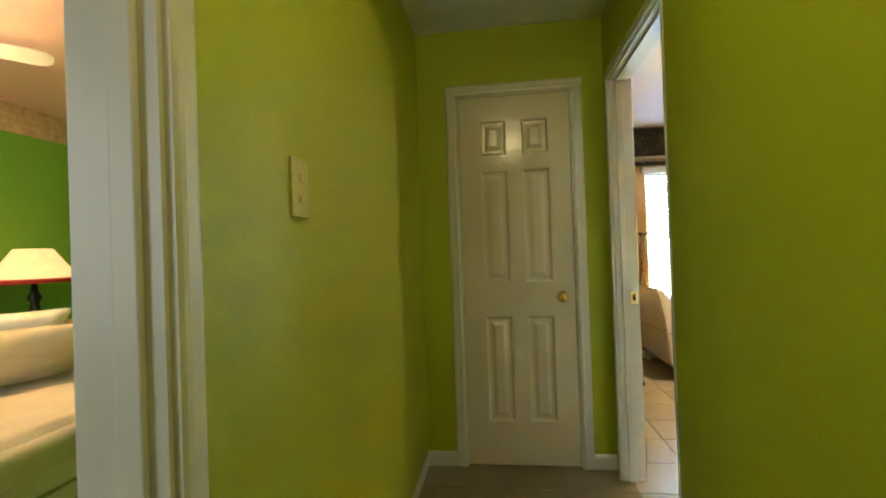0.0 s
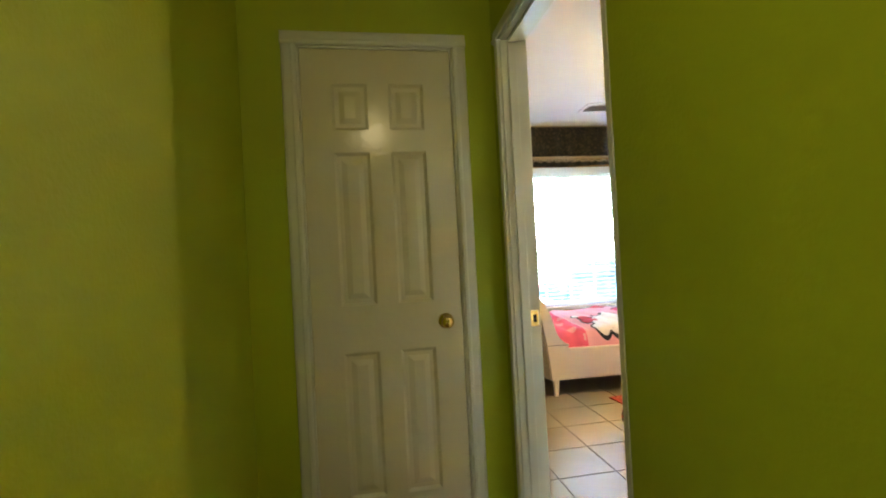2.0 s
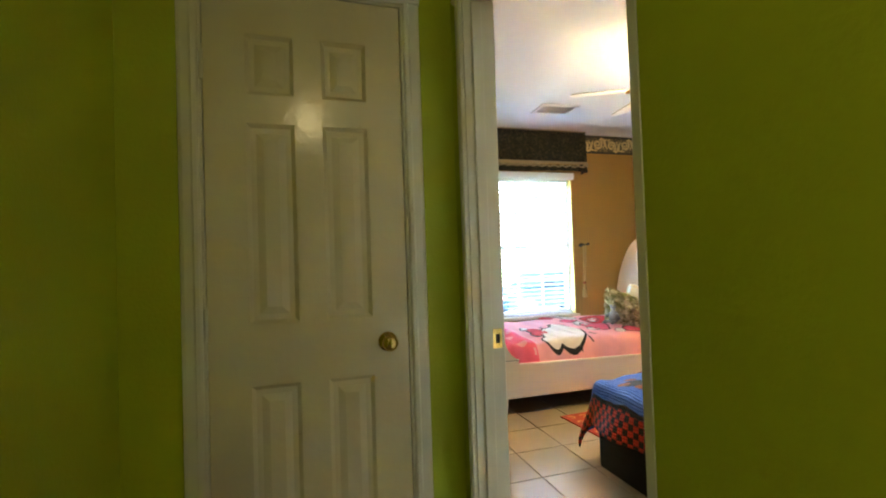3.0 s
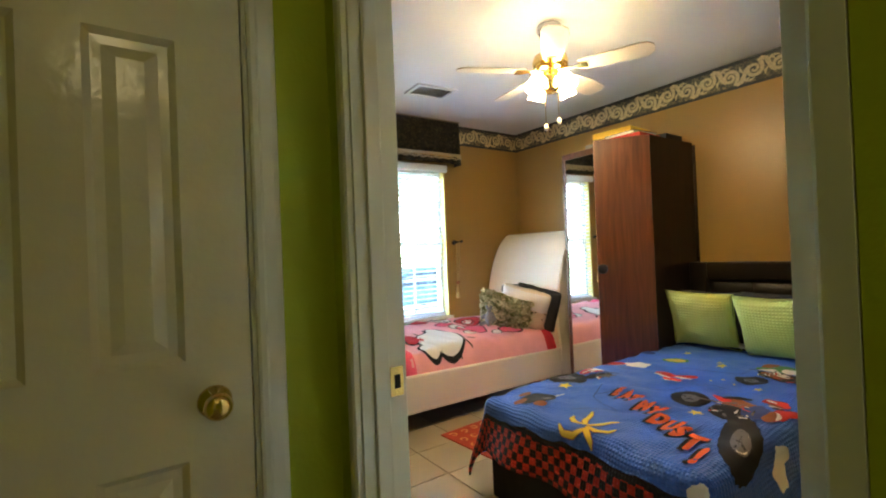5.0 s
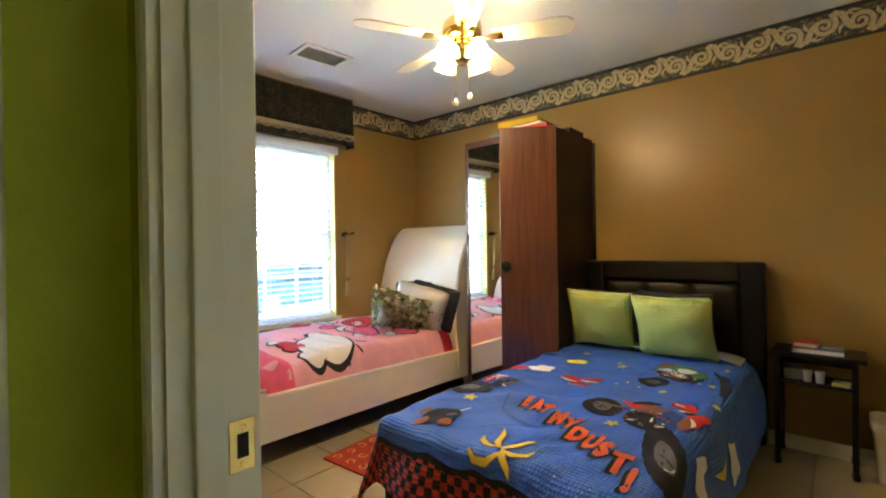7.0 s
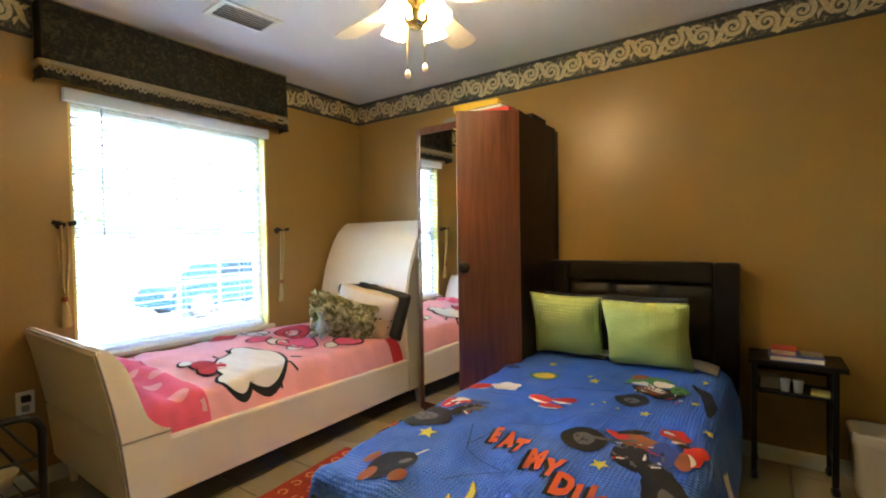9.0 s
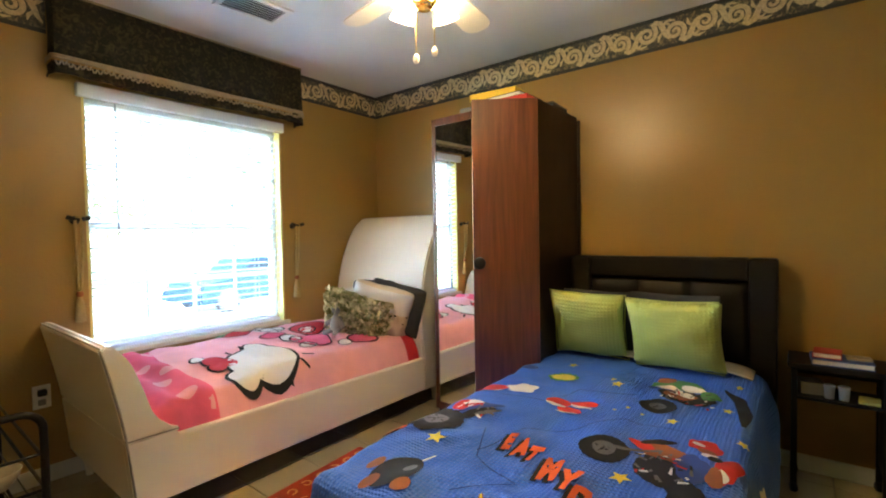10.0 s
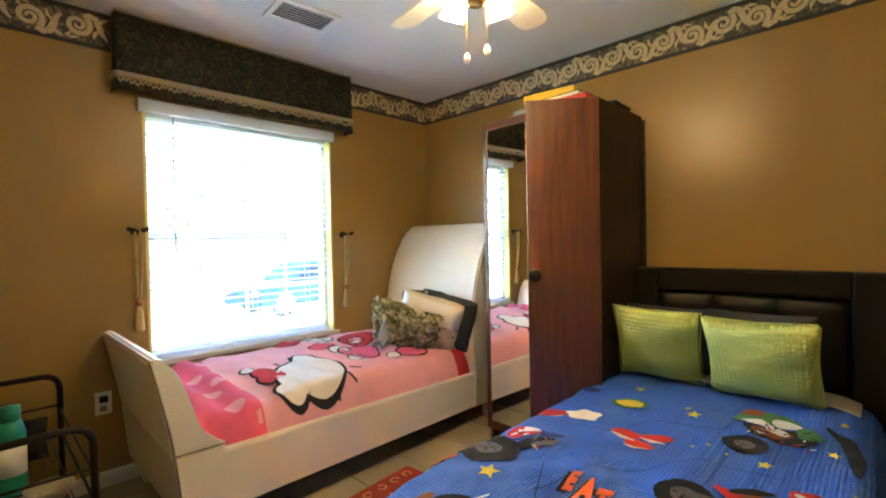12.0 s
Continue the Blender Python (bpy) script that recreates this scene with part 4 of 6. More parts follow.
# motorbikes as plain printed shapes
wheel(1.575, 0.69, 0.112, 0.125, -30)
blots(((1.755, 0.60, 0.045, 0.11, 35, "print_blue"), (1.745, 0.66, 0.04, 0.065, 25, "print_red"), (1.77, 0.645, 0.026, 0.05, 30, "print_white"), (1.70, 0.58, 0.028, 0.085, 40, "print_black"), (1.715, 0.545, 0.012, 0.06, 35, "print_grey"), (1.76, 0.68, 0.013, 0.02, 0, "print_red")))
machinery(1.72, 0.61, 0.05, 0.08, 3, 14)
wheel(1.692, 0.08, 0.078, 0.088, 20)
strip("printed_fork", [quilt_uv(1.70, 0.08), quilt_uv(1.735, -0.01), quilt_uv(1.78, -0.08)], [0.016, 0.018, 0.014], "print_grey", lift=0.0078)
wheel(1.40, -0.245, 0.25, 0.075, 22)
blots(((1.66, -0.095, 0.085, 0.075, 25, "print_black"), (1.775, -0.085, 0.055, 0.085, -25, "print_brown"), (1.60, -0.135, 0.10, 0.028, 30, "print_black"), (1.71, -0.175, 0.085, 0.055, 20, "print_blue"), (1.79, -0.015, 0.020, 0.055, -20, "print_red"), (1.835, -0.055, 0.016, 0.06, 30, "print_black"), (1.91, -0.185, 0.055, 0.058, -25, "print_red"), (1.745, -0.255, 0.100, 0.036, -15, "print_red"), (1.855, -0.195, 0.024, 0.030, 0, "print_brown"), (1.825, -0.205, 0.018, 0.026, 20, "print_white"), (1.80, -0.225, 0.028, 0.022, 20, "print_black"), (1.70, -0.25, 0.03, 0.016, 0, "print_white"), (1.905, -0.165, 0.016, 0.020, 0, "print_white"), (1.68, -0.235, 0.055, 0.022, 10, "print_brown"), (1.54, -0.34, 0.060, 0.034, -10, "print_white")))
machinery(1.665, -0.105, 0.090, 0.080, 5, 40)
wheel(2.20, 0.03, 0.080, 0.078, 10)
blots(((2.36, -0.05, 0.075, 0.125, 10, "print_black"), (2.37, -0.02, 0.045, 0.07, 20, "print_brown"), (2.47, 0.075, 0.05, 0.055, 0, "print_green"), (2.50, -0.03, 0.055, 0.07, 0, "print_green"), (2.44, 0.045, 0.034, 0.055, 10, "print_white"), (2.47, -0.06, 0.036, 0.05, 0, "print_white"), (2.40, -0.03, 0.026, 0.05, -20, "print_white"), (2.41, 0.09, 0.022, 0.03, 0, "print_blue"), (2.42, -0.13, 0.05, 0.045, 10, "print_green"), (2.53, 0.06, 0.03, 0.05, 0, "print_brown")))
machinery(2.35, -0.05, 0.09, 0.12, 7, 34)
# dark exhaust sweep
strip("printed_sweep", [quilt_uv(2.55, -0.17), quilt_uv(2.44, -0.235), quilt_uv(2.30, -0.262), quilt_uv(2.14, -0.268)], [0.012, 0.05, 0.05, 0.012], "print_black")
# sun, stars, clouds, moon
printed("printed_sun_halo", oval(*quilt_uv(2.335, 0.493), 0.075, 0.082, 0, 36, 12, 0.08), "print_green", lift=0.0045)
printed("printed_sun", oval(*quilt_uv(2.335, 0.493), 0.058, 0.064, 0, 36, 12, 0.05), "print_yellow", lift=0.0062)
for x, y, r in ((2.345, 0.235, 0.034), (1.43, 0.578, 0.042), (1.546, -0.016, 0.038), (2.07, -0.05, 0.028), (2.31, -0.205, 0.025), (2.40, 0.27, 0.020), (2.10, 0.12, 0.013), (2.06, 0.16, 0.012), (2.08, 0.06, 0.010), (2.53, 0.52, 0.03), (2.0, -0.28, 0.025), (2.60, -0.22, 0.02)):
    printed("printed_star", star(*quilt_uv(x, y), r, 20 + 300 * x), "print_yellow", rings=3)
for x, y, rx, ry in ((2.06, 0.575, 0.045, 0.075), (1.50, -0.395, 0.05, 0.05), (1.95, -0.46, 0.10, 0.05)):
    u, v = quilt_uv(x, y)
    printed("printed_cloud", oval(u, v, rx, ry, 20, 30, 5, 0.14), "print_white", lift=0.0052)
strip("printed_moon", [quilt_uv(1.80, -0.40), quilt_uv(1.74, -0.43), quilt_uv(1.66, -0.41)], [0.004, 0.04, 0.004], "print_yellow")
# red shapes
for dx, dy, t in ((0, 0.07, 0), (0.03, -0.03, 15), (-0.06, 0.0, -15)):
    u, v = quilt_uv(2.02 + dx, 0.31 + dy)
    printed("printed_red_shape", oval(u, v, 0.034, 0.062, t), "print_red")
    strip("printed_pale_edge", [(u - 0.035, v - 0.05), (u - 0.042, v), (u - 0.030, v + 0.05)], [0.008, 0.022, 0.008], "print_white", lift=0.0058)
printed("printed_red_shape", oval(*quilt_uv(2.0, 0.70), 0.045, 0.085, 20), "print_red")
printed("printed_pale_shape", oval(*quilt_uv(1.985, 0.665), 0.02, 0.035, 20), "print_white", lift=0.004)
printed("printed_dark_shape", oval(*quilt_uv(2.38, 0.70), 0.03, 0.05, 20), "print_blue")
# dark ball with brown feet
u, v = quilt_uv(1.185, 0.535)
printed("printed_dark_ball", oval(u, v, 0.105, 0.072), "print_black")
printed("printed_ball_gloss", oval(u + 0.04, v - 0.025, 0.030, 0.018), "print_grey", lift=0.0056)
strip("printed_fuse", [(u + 0.10, v - 0.02), (u + 0.145, v - 0.045)], [0.012, 0.006], "print_white")
for du, dv in ((0.0, 0.095), (-0.055, -0.075), (-0.085, 0.03)):
    printed("printed_brown_foot", oval(u + du, v + dv, 0.038, 0.026), "print_brown", lift=0.0056)
# bananas
for pts in (((1.085, 0.185), (1.135, 0.225), (1.190, 0.238), (1.235, 0.262)), ((1.085, 0.175), (1.130, 0.165), (1.180, 0.130), (1.195, 0.105)), ((1.090, 0.195), (1.090, 0.240), (1.115, 0.275), (1.150, 0.292)), ((1.055, 0.160), (1.015, 0.200), (1.015, 0.245), (1.045, 0.280)), ((1.080, 0.165), (1.045, 0.150), (1.015, 0.120), (0.990, 0.110)), ((1.075, 0.165), (1.070, 0.125), (1.095, 0.085), (1.130, 0.075))):
    line = [quilt_uv(*p) for p in pts]
    strip("printed_shade", line, [0.020, 0.032, 0.028, 0.010], "print_brown", lift=0.0040)
    strip("printed_banana", line, [0.015, 0.025, 0.021, 0.005], "print_yellow", lift=0.0052)
# stitched trails
for pts in (((1.95, 0.62), (2.0, 0.42), (2.2, 0.36), (2.3, 0.12), (2.45, 0.08)), ((1.45, 0.42), (1.68, 0.36), (1.80, 0.22), (1.98, 0.10), (2.0, -0.10)), ((1.2, 0.35), (1.35, 0.22), (1.42, 0.40), (1.60, 0.48))):
    strip("stitched_trail", [quilt_uv(*p) for p in pts], [0.004] * len(pts), "print_blue", lift=0.003)


def lettering(text, size, place, mat, lift):
    """Printed letters on the quilt; place maps the text's own plane to cloth coordinates."""
    cu = bpy.data.curves.new("text", "FONT")
    cu.body, cu.size, cu.resolution_u, cu.offset = text, size, 2, size * 0.07
    ob = new("text", cu)
    dg = bpy.context.evaluated_depsgraph_get()
    me = bpy.data.meshes.new_from_object(ob.evaluated_get(dg))
    bpy.data.objects.remove(ob)
    bm = bmesh.new()
    bm.from_mesh(me)
    bmesh.ops.triangulate(bm, faces=bm.faces)
    for _ in range(2):
        bmesh.ops.subdivide_edges(bm, edges=[e for e in bm.edges if e.calc_length() > 0.04], cuts=1)
        bmesh.ops.triangulate(bm, faces=bm.faces)
    for vert in bm.verts:
        vert.co = quilt_at(*place(vert.co.x, vert.co.y), lift)
    return part("lettering", bm, mat, quilt, "orange block letter", smooth=True)


def letter(char, x, y, grow, mat, lift, shift=0.0):
    """One slanting block letter whose foot is at x, y and points towards the foot of the bed."""
    u, v = quilt_uv(x, y)

    def place(a, b):
        a, b = (0.66 * a - 0.09 + 0.12 * b) * grow, b * grow * 1.3
        return u + 0.22 * a + 0.96 * b - shift, v - 0.97 * a + 0.20 * b + shift
    lettering(char, 0.40, place, mat, lift)


word = (("E", 1.525, 0.350), ("A", 1.505, 0.297), ("T", 1.480, 0.243), ("M", 1.422, 0.165), ("Y", 1.388, 0.090), ("D", 1.318, 0.036), ("U", 1.280, -0.035), ("S", 1.235, -0.102), ("T", 1.188, -0.165), ("!", 1.105, -0.240))
for k, (char, x, y) in enumerate(word):
    letter(char, x, y, 0.24 + 0.016 * k, "print_black", 0.0034 + 0.0001 * k, 0.013)
    letter(char, x, y, 0.24 + 0.016 * k, "print_orange", 0.0056 + 0.0001 * k)
for k, char in enumerate("EAT"):
    letter(char, 1.315 + 0.02 * k, 0.845 - 0.055 * k, 0.24, "print_black", 0.0034, 0.010)
    letter(char, 1.315 + 0.02 * k, 0.845 - 0.055 * k, 0.24, "print_orange", 0.0056)


# ---- cushions on the blue bed ----
def pillow(name, label, w, h, t, mat, at, puff=0.55, wrinkle=0.012, seed=0, group="", corner=0.04):
    p = thing(name, label, "pillow", group, at=at)
    part("cover", cushion(w, h, t, puff, wrinkle, seed, corner=corner), mat, p, smooth=True)
    return p


p1 = pillow("throw_pillow", "lime green quilted square throw pillow on the blue bed", 0.40, 0.41, 0.15, "lime", pose(2.665, 0.485, 0.705, 22, 0, -86) @ pose(0, 0, 0, 0, 2, 0), group="lime throw pillows")
p2 = pillow("throw_pillow", "lime green quilted square throw pillow leaning on another", 0.44, 0.40, 0.15, "lime", pose(2.655, 0.055, 0.695, 22, 0, -90) @ pose(0, 0, 0, 0, -1, 0), seed=3, group="lime throw pillows")
for p in (p1, p2):
    w = 0.20
    part("seam", tube([(-w, 0, -0.198), (-w * 0.93, 0, 0), (-w, 0, 0.198), (0, 0, 0.186), (w, 0, 0.198), (w * 0.93, 0, 0), (w, 0, -0.198), (0, 0, -0.186), (-w, 0, -0.198)], 0.004, 6), "lime", p)
pillow("bed_pillow", "charcoal grey bed pillow behind the lime pillows", 0.50, 0.42, 0.13, "grey_cloth", pose(2.845, 0.44, 0.69, 18, 0, -90), seed=5, group="grey bed pillows")
pillow("bed_pillow", "charcoal grey bed pillow behind the lime pillows", 0.44, 0.41, 0.13, "grey_cloth", pose(2.835, 0.085, 0.70, 18, 0, -91), seed=6, group="grey bed pillows")
fl = part("fitted_sheet_edge", grid(14, 20, lambda a, b: (2.74 + 0.16 * a, -0.26 + 0.98 * b, BTOP + 0.055 + 0.006 * noise.noise(Vector((a * 3, b * 9, 2))) - 0.03 * (abs(2 * b - 1)) ** 8)), "white_cloth", smooth=True)
bm = bmesh.new()
bm.from_mesh(fl.data)
bmesh.ops.solidify(bm, geom=bm.faces[:], thickness=0.01)
bm.to_mesh(fl.data)
bm.free()
fl.name = "sheet"
tagged(fl, "white cotton sheet folded at the head of the bed", "sheet")

# ---- white sleigh bed by the window ----
KY0, KY1 = 1.625, 2.535
kbed = thing("sleigh_bed", "white leatherette sleigh bed under the window", "bed")


def smooth_line(pts, n=8):
    """A soft curve through points (Catmull-Rom)."""
    out = []
    for i in range(len(pts) - 1):
        p0, p1, p2, p3 = (Vector((*pts[max(0, min(len(pts) - 1, j))], 0)) for j in (i - 1, i, i + 1, i + 2))
        for k in range(n):
            t = k / n
            q = 0.5 * (2 * p1 + (p2 - p0) * t + (2 * p0 - 5 * p1 + 4 * p2 - p3) * t * t + (3 * p1 - p0 - 3 * p2 + p3) * t ** 3)
            out.append((q.x, q.y))
    return out + [tuple(pts[-1])]


foot_out = smooth_line([(0.845, 0.140), (0.815, 0.43), (0.775, 0.65), (0.742, 0.80)])
foot_in = smooth_line([(0.790, 0.805), (0.845, 0.73), (0.885, 0.62), (0.925, 0.50), (0.99, 0.43), (1.01, 0.42)])
foot_low = [(0.8165, 0.4205)] + [p for p in foot_out if p[1] > 0.44]
part("foot_core", prism([(0.8435, 0.140), (0.8170, 0.4195), (0.999, 0.4195), (0.999, 0.140)], "y", KY0 + 0.046, KY1 - 0.046), "white_leather", kbed)
part("footboard", prism(foot_low + [(0.76, 0.815)] + foot_in[:-1] + [(1.005, 0.4205)], "y", KY0, KY1, 0.010), "white_leather", kbed, "curved upholstered footboard")
head_in = smooth_line([(2.60, 0.36), (2.575, 0.55), (2.59, 0.80), (2.645, 1.03), (2.755, 1.25), (2.865, 1.352)])
part("headboard", prism(head_in + [(2.90, 1.362), (2.955, 1.362), (2.965, 1.345)] + smooth_line([(2.93, 1.20), (2.90, 0.95), (2.88, 0.60), (2.88, 0.125)]) + [(2.60, 0.125)], "y", KY0, KY1, 0.010), "white_leather", kbed, "tall curved upholstered headboard")
for y0, y1 in ((KY0 + 0.002, KY0 + 0.045), (KY1 - 0.045, KY1 - 0.002)):
    part("side_rail", prism([(0.843, 0.140), (2.61, 0.130), (2.61, 0.352), (1.012, 0.390), (0.998, 0.4195), (0.8165, 0.4195)], "y", y0, y1, 0.006), "white_leather", kbed)
part("slat_base", box(1.0, 2.61, KY0 + 0.046, KY1 - 0.046, 0.17, 0.23), "grey_cloth", kbed)
part("mattress", box(1.04, 2.59, KY0 + 0.13, KY1 - 0.07, 0.232, 0.455, 0.06, 3), "white_cloth", kbed)
for x, y in ((0.905, KY0 + 0.06), (0.905, KY1 - 0.06), (2.78, KY0 + 0.06), (2.78, KY1 - 0.06)):
    part("leg", lathe([(0.018, 0.0), (0.032, 0.142)], 4, m=Matrix.Translation((x, y, 0)) @ pose(0, 0, 0, 0, 0, 45)), "white_leather", kbed)
for y in (KY0 - 0.001,):
    part("piping", tube([(p[0] + 0.004, y, p[1]) for p in foot_out], 0.004, 6), "piping", kbed)
    part("seam", tube([(0.82, y, 0.425), (1.01, y, 0.42)], 0.003, 5), "piping", kbed)


def fleece_at(u, v, lift=0.0):
    """Pink blanket: u along the bed from the foot, v from the near rail to the window."""
    x, y = 0.985 + u, KY0 + 0.030 + v
    side = min(1.0, max(0.0, v / 0.10))
    far = min(1.0, max(0.0, (0.855 - v) / 0.06))
    z = 0.338 + 0.185 * math.sin(side * math.pi / 2) ** 0.7 - 0.05 * (1 - far)
    z += 0.065 * min(1, max(0, v - 0.1) / 0.55)
    low = min(1.0, max(0.0, u / 0.12))
    z -= 0.02 * (1 - low)
    p = Vector((u * 3.5, v * 3.5, 5.5))
    z += 0.016 * noise.noise(p) + 0.009 * noise.noise(p * 2.7) + 0.004 * noise.noise(p * 7) + 0.006 * noise.noise(Vector((u * 11 + v * 6, v * 3, 8.0)))
    if u < 0.35:
        z += (0.35 - u) * 0.05 * math.sin(u * 40 + 5 * v)
    return Vector((x, y, z + lift))


fleece = thing("blanket", "pink printed fleece blanket spread over the white bed", "blanket")


def fleece_sheet(u0, u1, name, mat, lift, nu):
    bm = grid(nu, 46, lambda a, b: fleece_at(u0 + (u1 - u0) * a + 0.03 * math.sin(6 * b + 1) * (1 if a == 1 and u1 < 1 else 0), 0.002 + 0.855 * b, lift))
    bmesh.ops.recalc_face_normals(bm, faces=bm.faces)
    return part(name, bm, mat, fleece, smooth=True)


fleece_sheet(-0.05, 1.60, "cloth", "pink", 0.0, 84)
fleece_sheet(-0.05, 0.19, "foot_panel", "magenta", 0.003, 14)
fleece_sheet(1.49, 1.60, "head_panel", "red_fleece", 0.003, 14)


def fl_uv(x, y):
    return x - 0.985, y - KY0 - 0.030


def fprint(name, outline, mat, lift=0.006, hole=None):
    return printed(name, outline, mat, fleece_at, fleece, lift, 3 if hole else 16, hole)


def ring_print(name, x, y, rx, ry, turn, inside, w=0.14, bumps=0, depth=0.0):
    u, v = fl_uv(x, y)
    fprint(name, oval(u, v, rx, ry, turn, 36, bumps, depth), inside)
    fprint("printed_outline", oval(u, v, rx, ry, turn, 36, bumps, depth), "print_black", 0.008, 1 - w)


# plain outlined shapes in the print's colours
def outlined(name, shapes, mat, edge=0.017):
    """Joined ovals (x, y, length, width, turn) of one colour with one black outline round them all."""
    for x, y, rx, ry, turn in shapes:
        fprint("printed_outline", oval(*fl_uv(x, y), rx + edge, ry + edge, turn, 36), "print_black", 0.0085)
    for k, (x, y, rx, ry, turn) in enumerate(shapes):
        fprint(name, oval(*fl_uv(x, y), rx, ry, turn, 36), mat, 0.0108 + 0.0004 * k)


outlined("printed_white_shape", ((1.54, 1.875, 0.175, 0.195, -25), (1.375, 1.765, 0.070, 0.075, 20), (1.60, 2.055, 0.06, 0.07, 0)), "print_white")
outlined("printed_red_shape", ((1.335, 2.005, 0.052, 0.055, 10), (1.39, 1.955, 0.045, 0.05, 0), (1.325, 1.93, 0.04, 0.045, 0)), "red_fleece", 0.012)
outlined("printed_white_shape", ((1.285, 2.075, 0.03, 0.036, 0),), "print_white", 0.011)
ring_print("printed_pink_shape", 1.97, 2.02, 0.13, 0.13, 30, "magenta", 0.09, 3, 0.14)
ring_print("printed_pink_shape", 1.80, 2.20, 0.10, 0.05, 10, "magenta", 0.14)
ring_print("printed_white_shape", 1.87, 2.11, 0.07, 0.075, 10, "print_white", 0.15)
ring_print("printed_white_shape", 1.88, 1.94, 0.06, 0.05, 0, "print_white", 0.17)
ring_print("printed_white_shape", 2.10, 1.86, 0.06, 0.045, 30, "print_white", 0.17)
ring_print("printed_pink_shape", 2.23, 1.84, 0.09, 0.11, 20, "magenta", 0.13)
ring_print("printed_red_shape", 1.66, 2.38, 0.085, 0.07, 0, "red_fleece", 0.13, 2, 0.06)
ring_print("printed_red_shape", 2.10, 2.24, 0.14, 0.12, 15, "red_fleece", 0.11, 3, 0.08)
ring_print("printed_white_shape", 2.07, 2.22, 0.06, 0.06, 0, "print_white", 0.18)
ring_print("printed_white_shape", 1.87, 2.37, 0.115, 0.085, 0, "print_white", 0.10)
for d in (-0.04, 0.025):
    u, v = fl_uv(1.87, 2.37)
    strip("printed_bar", [(u - 0.10, v + d), (u + 0.10, v + d)], [0.011, 0.011], "print_black", fleece_at, fleece, 0.008)
    strip("printed_bar", [(u + 1.4 * d, v - 0.072), (u + 1.4 * d, v + 0.072)], [0.011, 0.011], "print_black", fleece_at, fleece, 0.008)
fprint("printed_leaf", oval(*fl_uv(1.575, 2.42), 0.04, 0.026, 40), "print_green", 0.008)
for (x0, y0), (x1, y1) in (((1.60, 1.725), (1.59, 1.672)), ((1.69, 1.75), (1.72, 1.705)), ((1.745, 1.81), (1.80, 1.775)), ((1.60, 2.05), (1.63, 2.12)), ((1.53, 2.05), (1.54, 2.13)), ((1.47, 2.03), (1.45, 2.11))):
    strip("printed_bar", [fl_uv(x0, y0), fl_uv(x1, y1)], [0.020, 0.013], "print_black", fleece_at, fleece, 0.0085)
for x, y, r in ((1.10, 1.76, 0.045), (1.06, 1.92, 0.04), (1.12, 2.02, 0.035), (1.05, 2.15, 0.04), (1.13, 2.30, 0.03)):
    fprint("printed_dot", oval(*fl_uv(x, y), r, r * 0.8), "pale_pink", 0.0068)

# pillows at the head of the white bed
pillow("bed_pillow", "charcoal pillow propped on the white headboard", 0.42, 0.40, 0.17, "grey_cloth", pose(2.500, 1.790, 0.700, 12, 0, -66) @ pose(0, 0, 0, 0, 15, 0), wrinkle=0.02, seed=11, corner=0.10)
pillow("bed_pillow", "dark pillow behind the cream one on the white bed", 0.40, 0.42, 0.12, "grey_cloth", pose(2.485, 1.950, 0.715, 16, 0, -78), seed=16, corner=0.16)
wp = pillow("bed_pillow", "white and cream spotted pillow on the pink blanket", 0.45, 0.41, 0.20, "cream_cloth", pose(2.410, 1.845, 0.700, 22, 0, -64) @ pose(0, 0, 0, 0, 17, 0), wrinkle=0.02, seed=12, corner=0.10)


def flap_point(u, v):
    """The white upper band of the cover, just proud of the cushion."""
    a = 1.94 * (u - 0.5)
    low = 0.25 + 0.12 * math.sin(3 * a + 1)
    b = low + (0.97 - low) * v
    bulge = max(0.0, (1 - abs(a) ** 3) * (1 - abs(b) ** 3)) ** 0.55
    return (a * 0.225 * (1 - 0.10 * (1 - b * b) * a * a - 0.10 * abs(a * b) ** 4), -(0.112 * bulge + 0.004) - 0.005 * noise.noise(Vector((a * 5, b * 9, 3))), b * 0.205 * (1 - 0.10 * (1 - a * a) * b * b - 0.10 * abs(a * b) ** 4) + 0.002)


part("white_band", grid(20, 10, flap_point), "white_cloth", wp, "white cotton upper band", smooth=True)
random.seed(5)
for k in range(16):
    a, b = random.uniform(-0.2, 0.2), random.uniform(-0.17, 0.06)
    e = (1 - abs(a / 0.225) ** 3) * (1 - abs(b / 0.205) ** 3)
    part("printed_spot", lathe([(0.007, 0), (0.0, 0.002)], 7, m=Matrix.Translation((a, -0.100 * max(0, e) ** 0.55 - 0.001, b)) @ pose(0, 0, 0, 90, 0, 0)), "print_black", wp)
ruf = thing("ruffled_pillow", "moss green pillow covered in fabric ruffles", "pillow", at=pose(2.290, 1.940, 0.672, 30, 0, -66) @ pose(0, 0, 0, 0, 18, 0))
part("core", cushion(0.43, 0.38, 0.15, 0.55, 0.012, 21), "moss", ruf, smooth=True)
petal = None
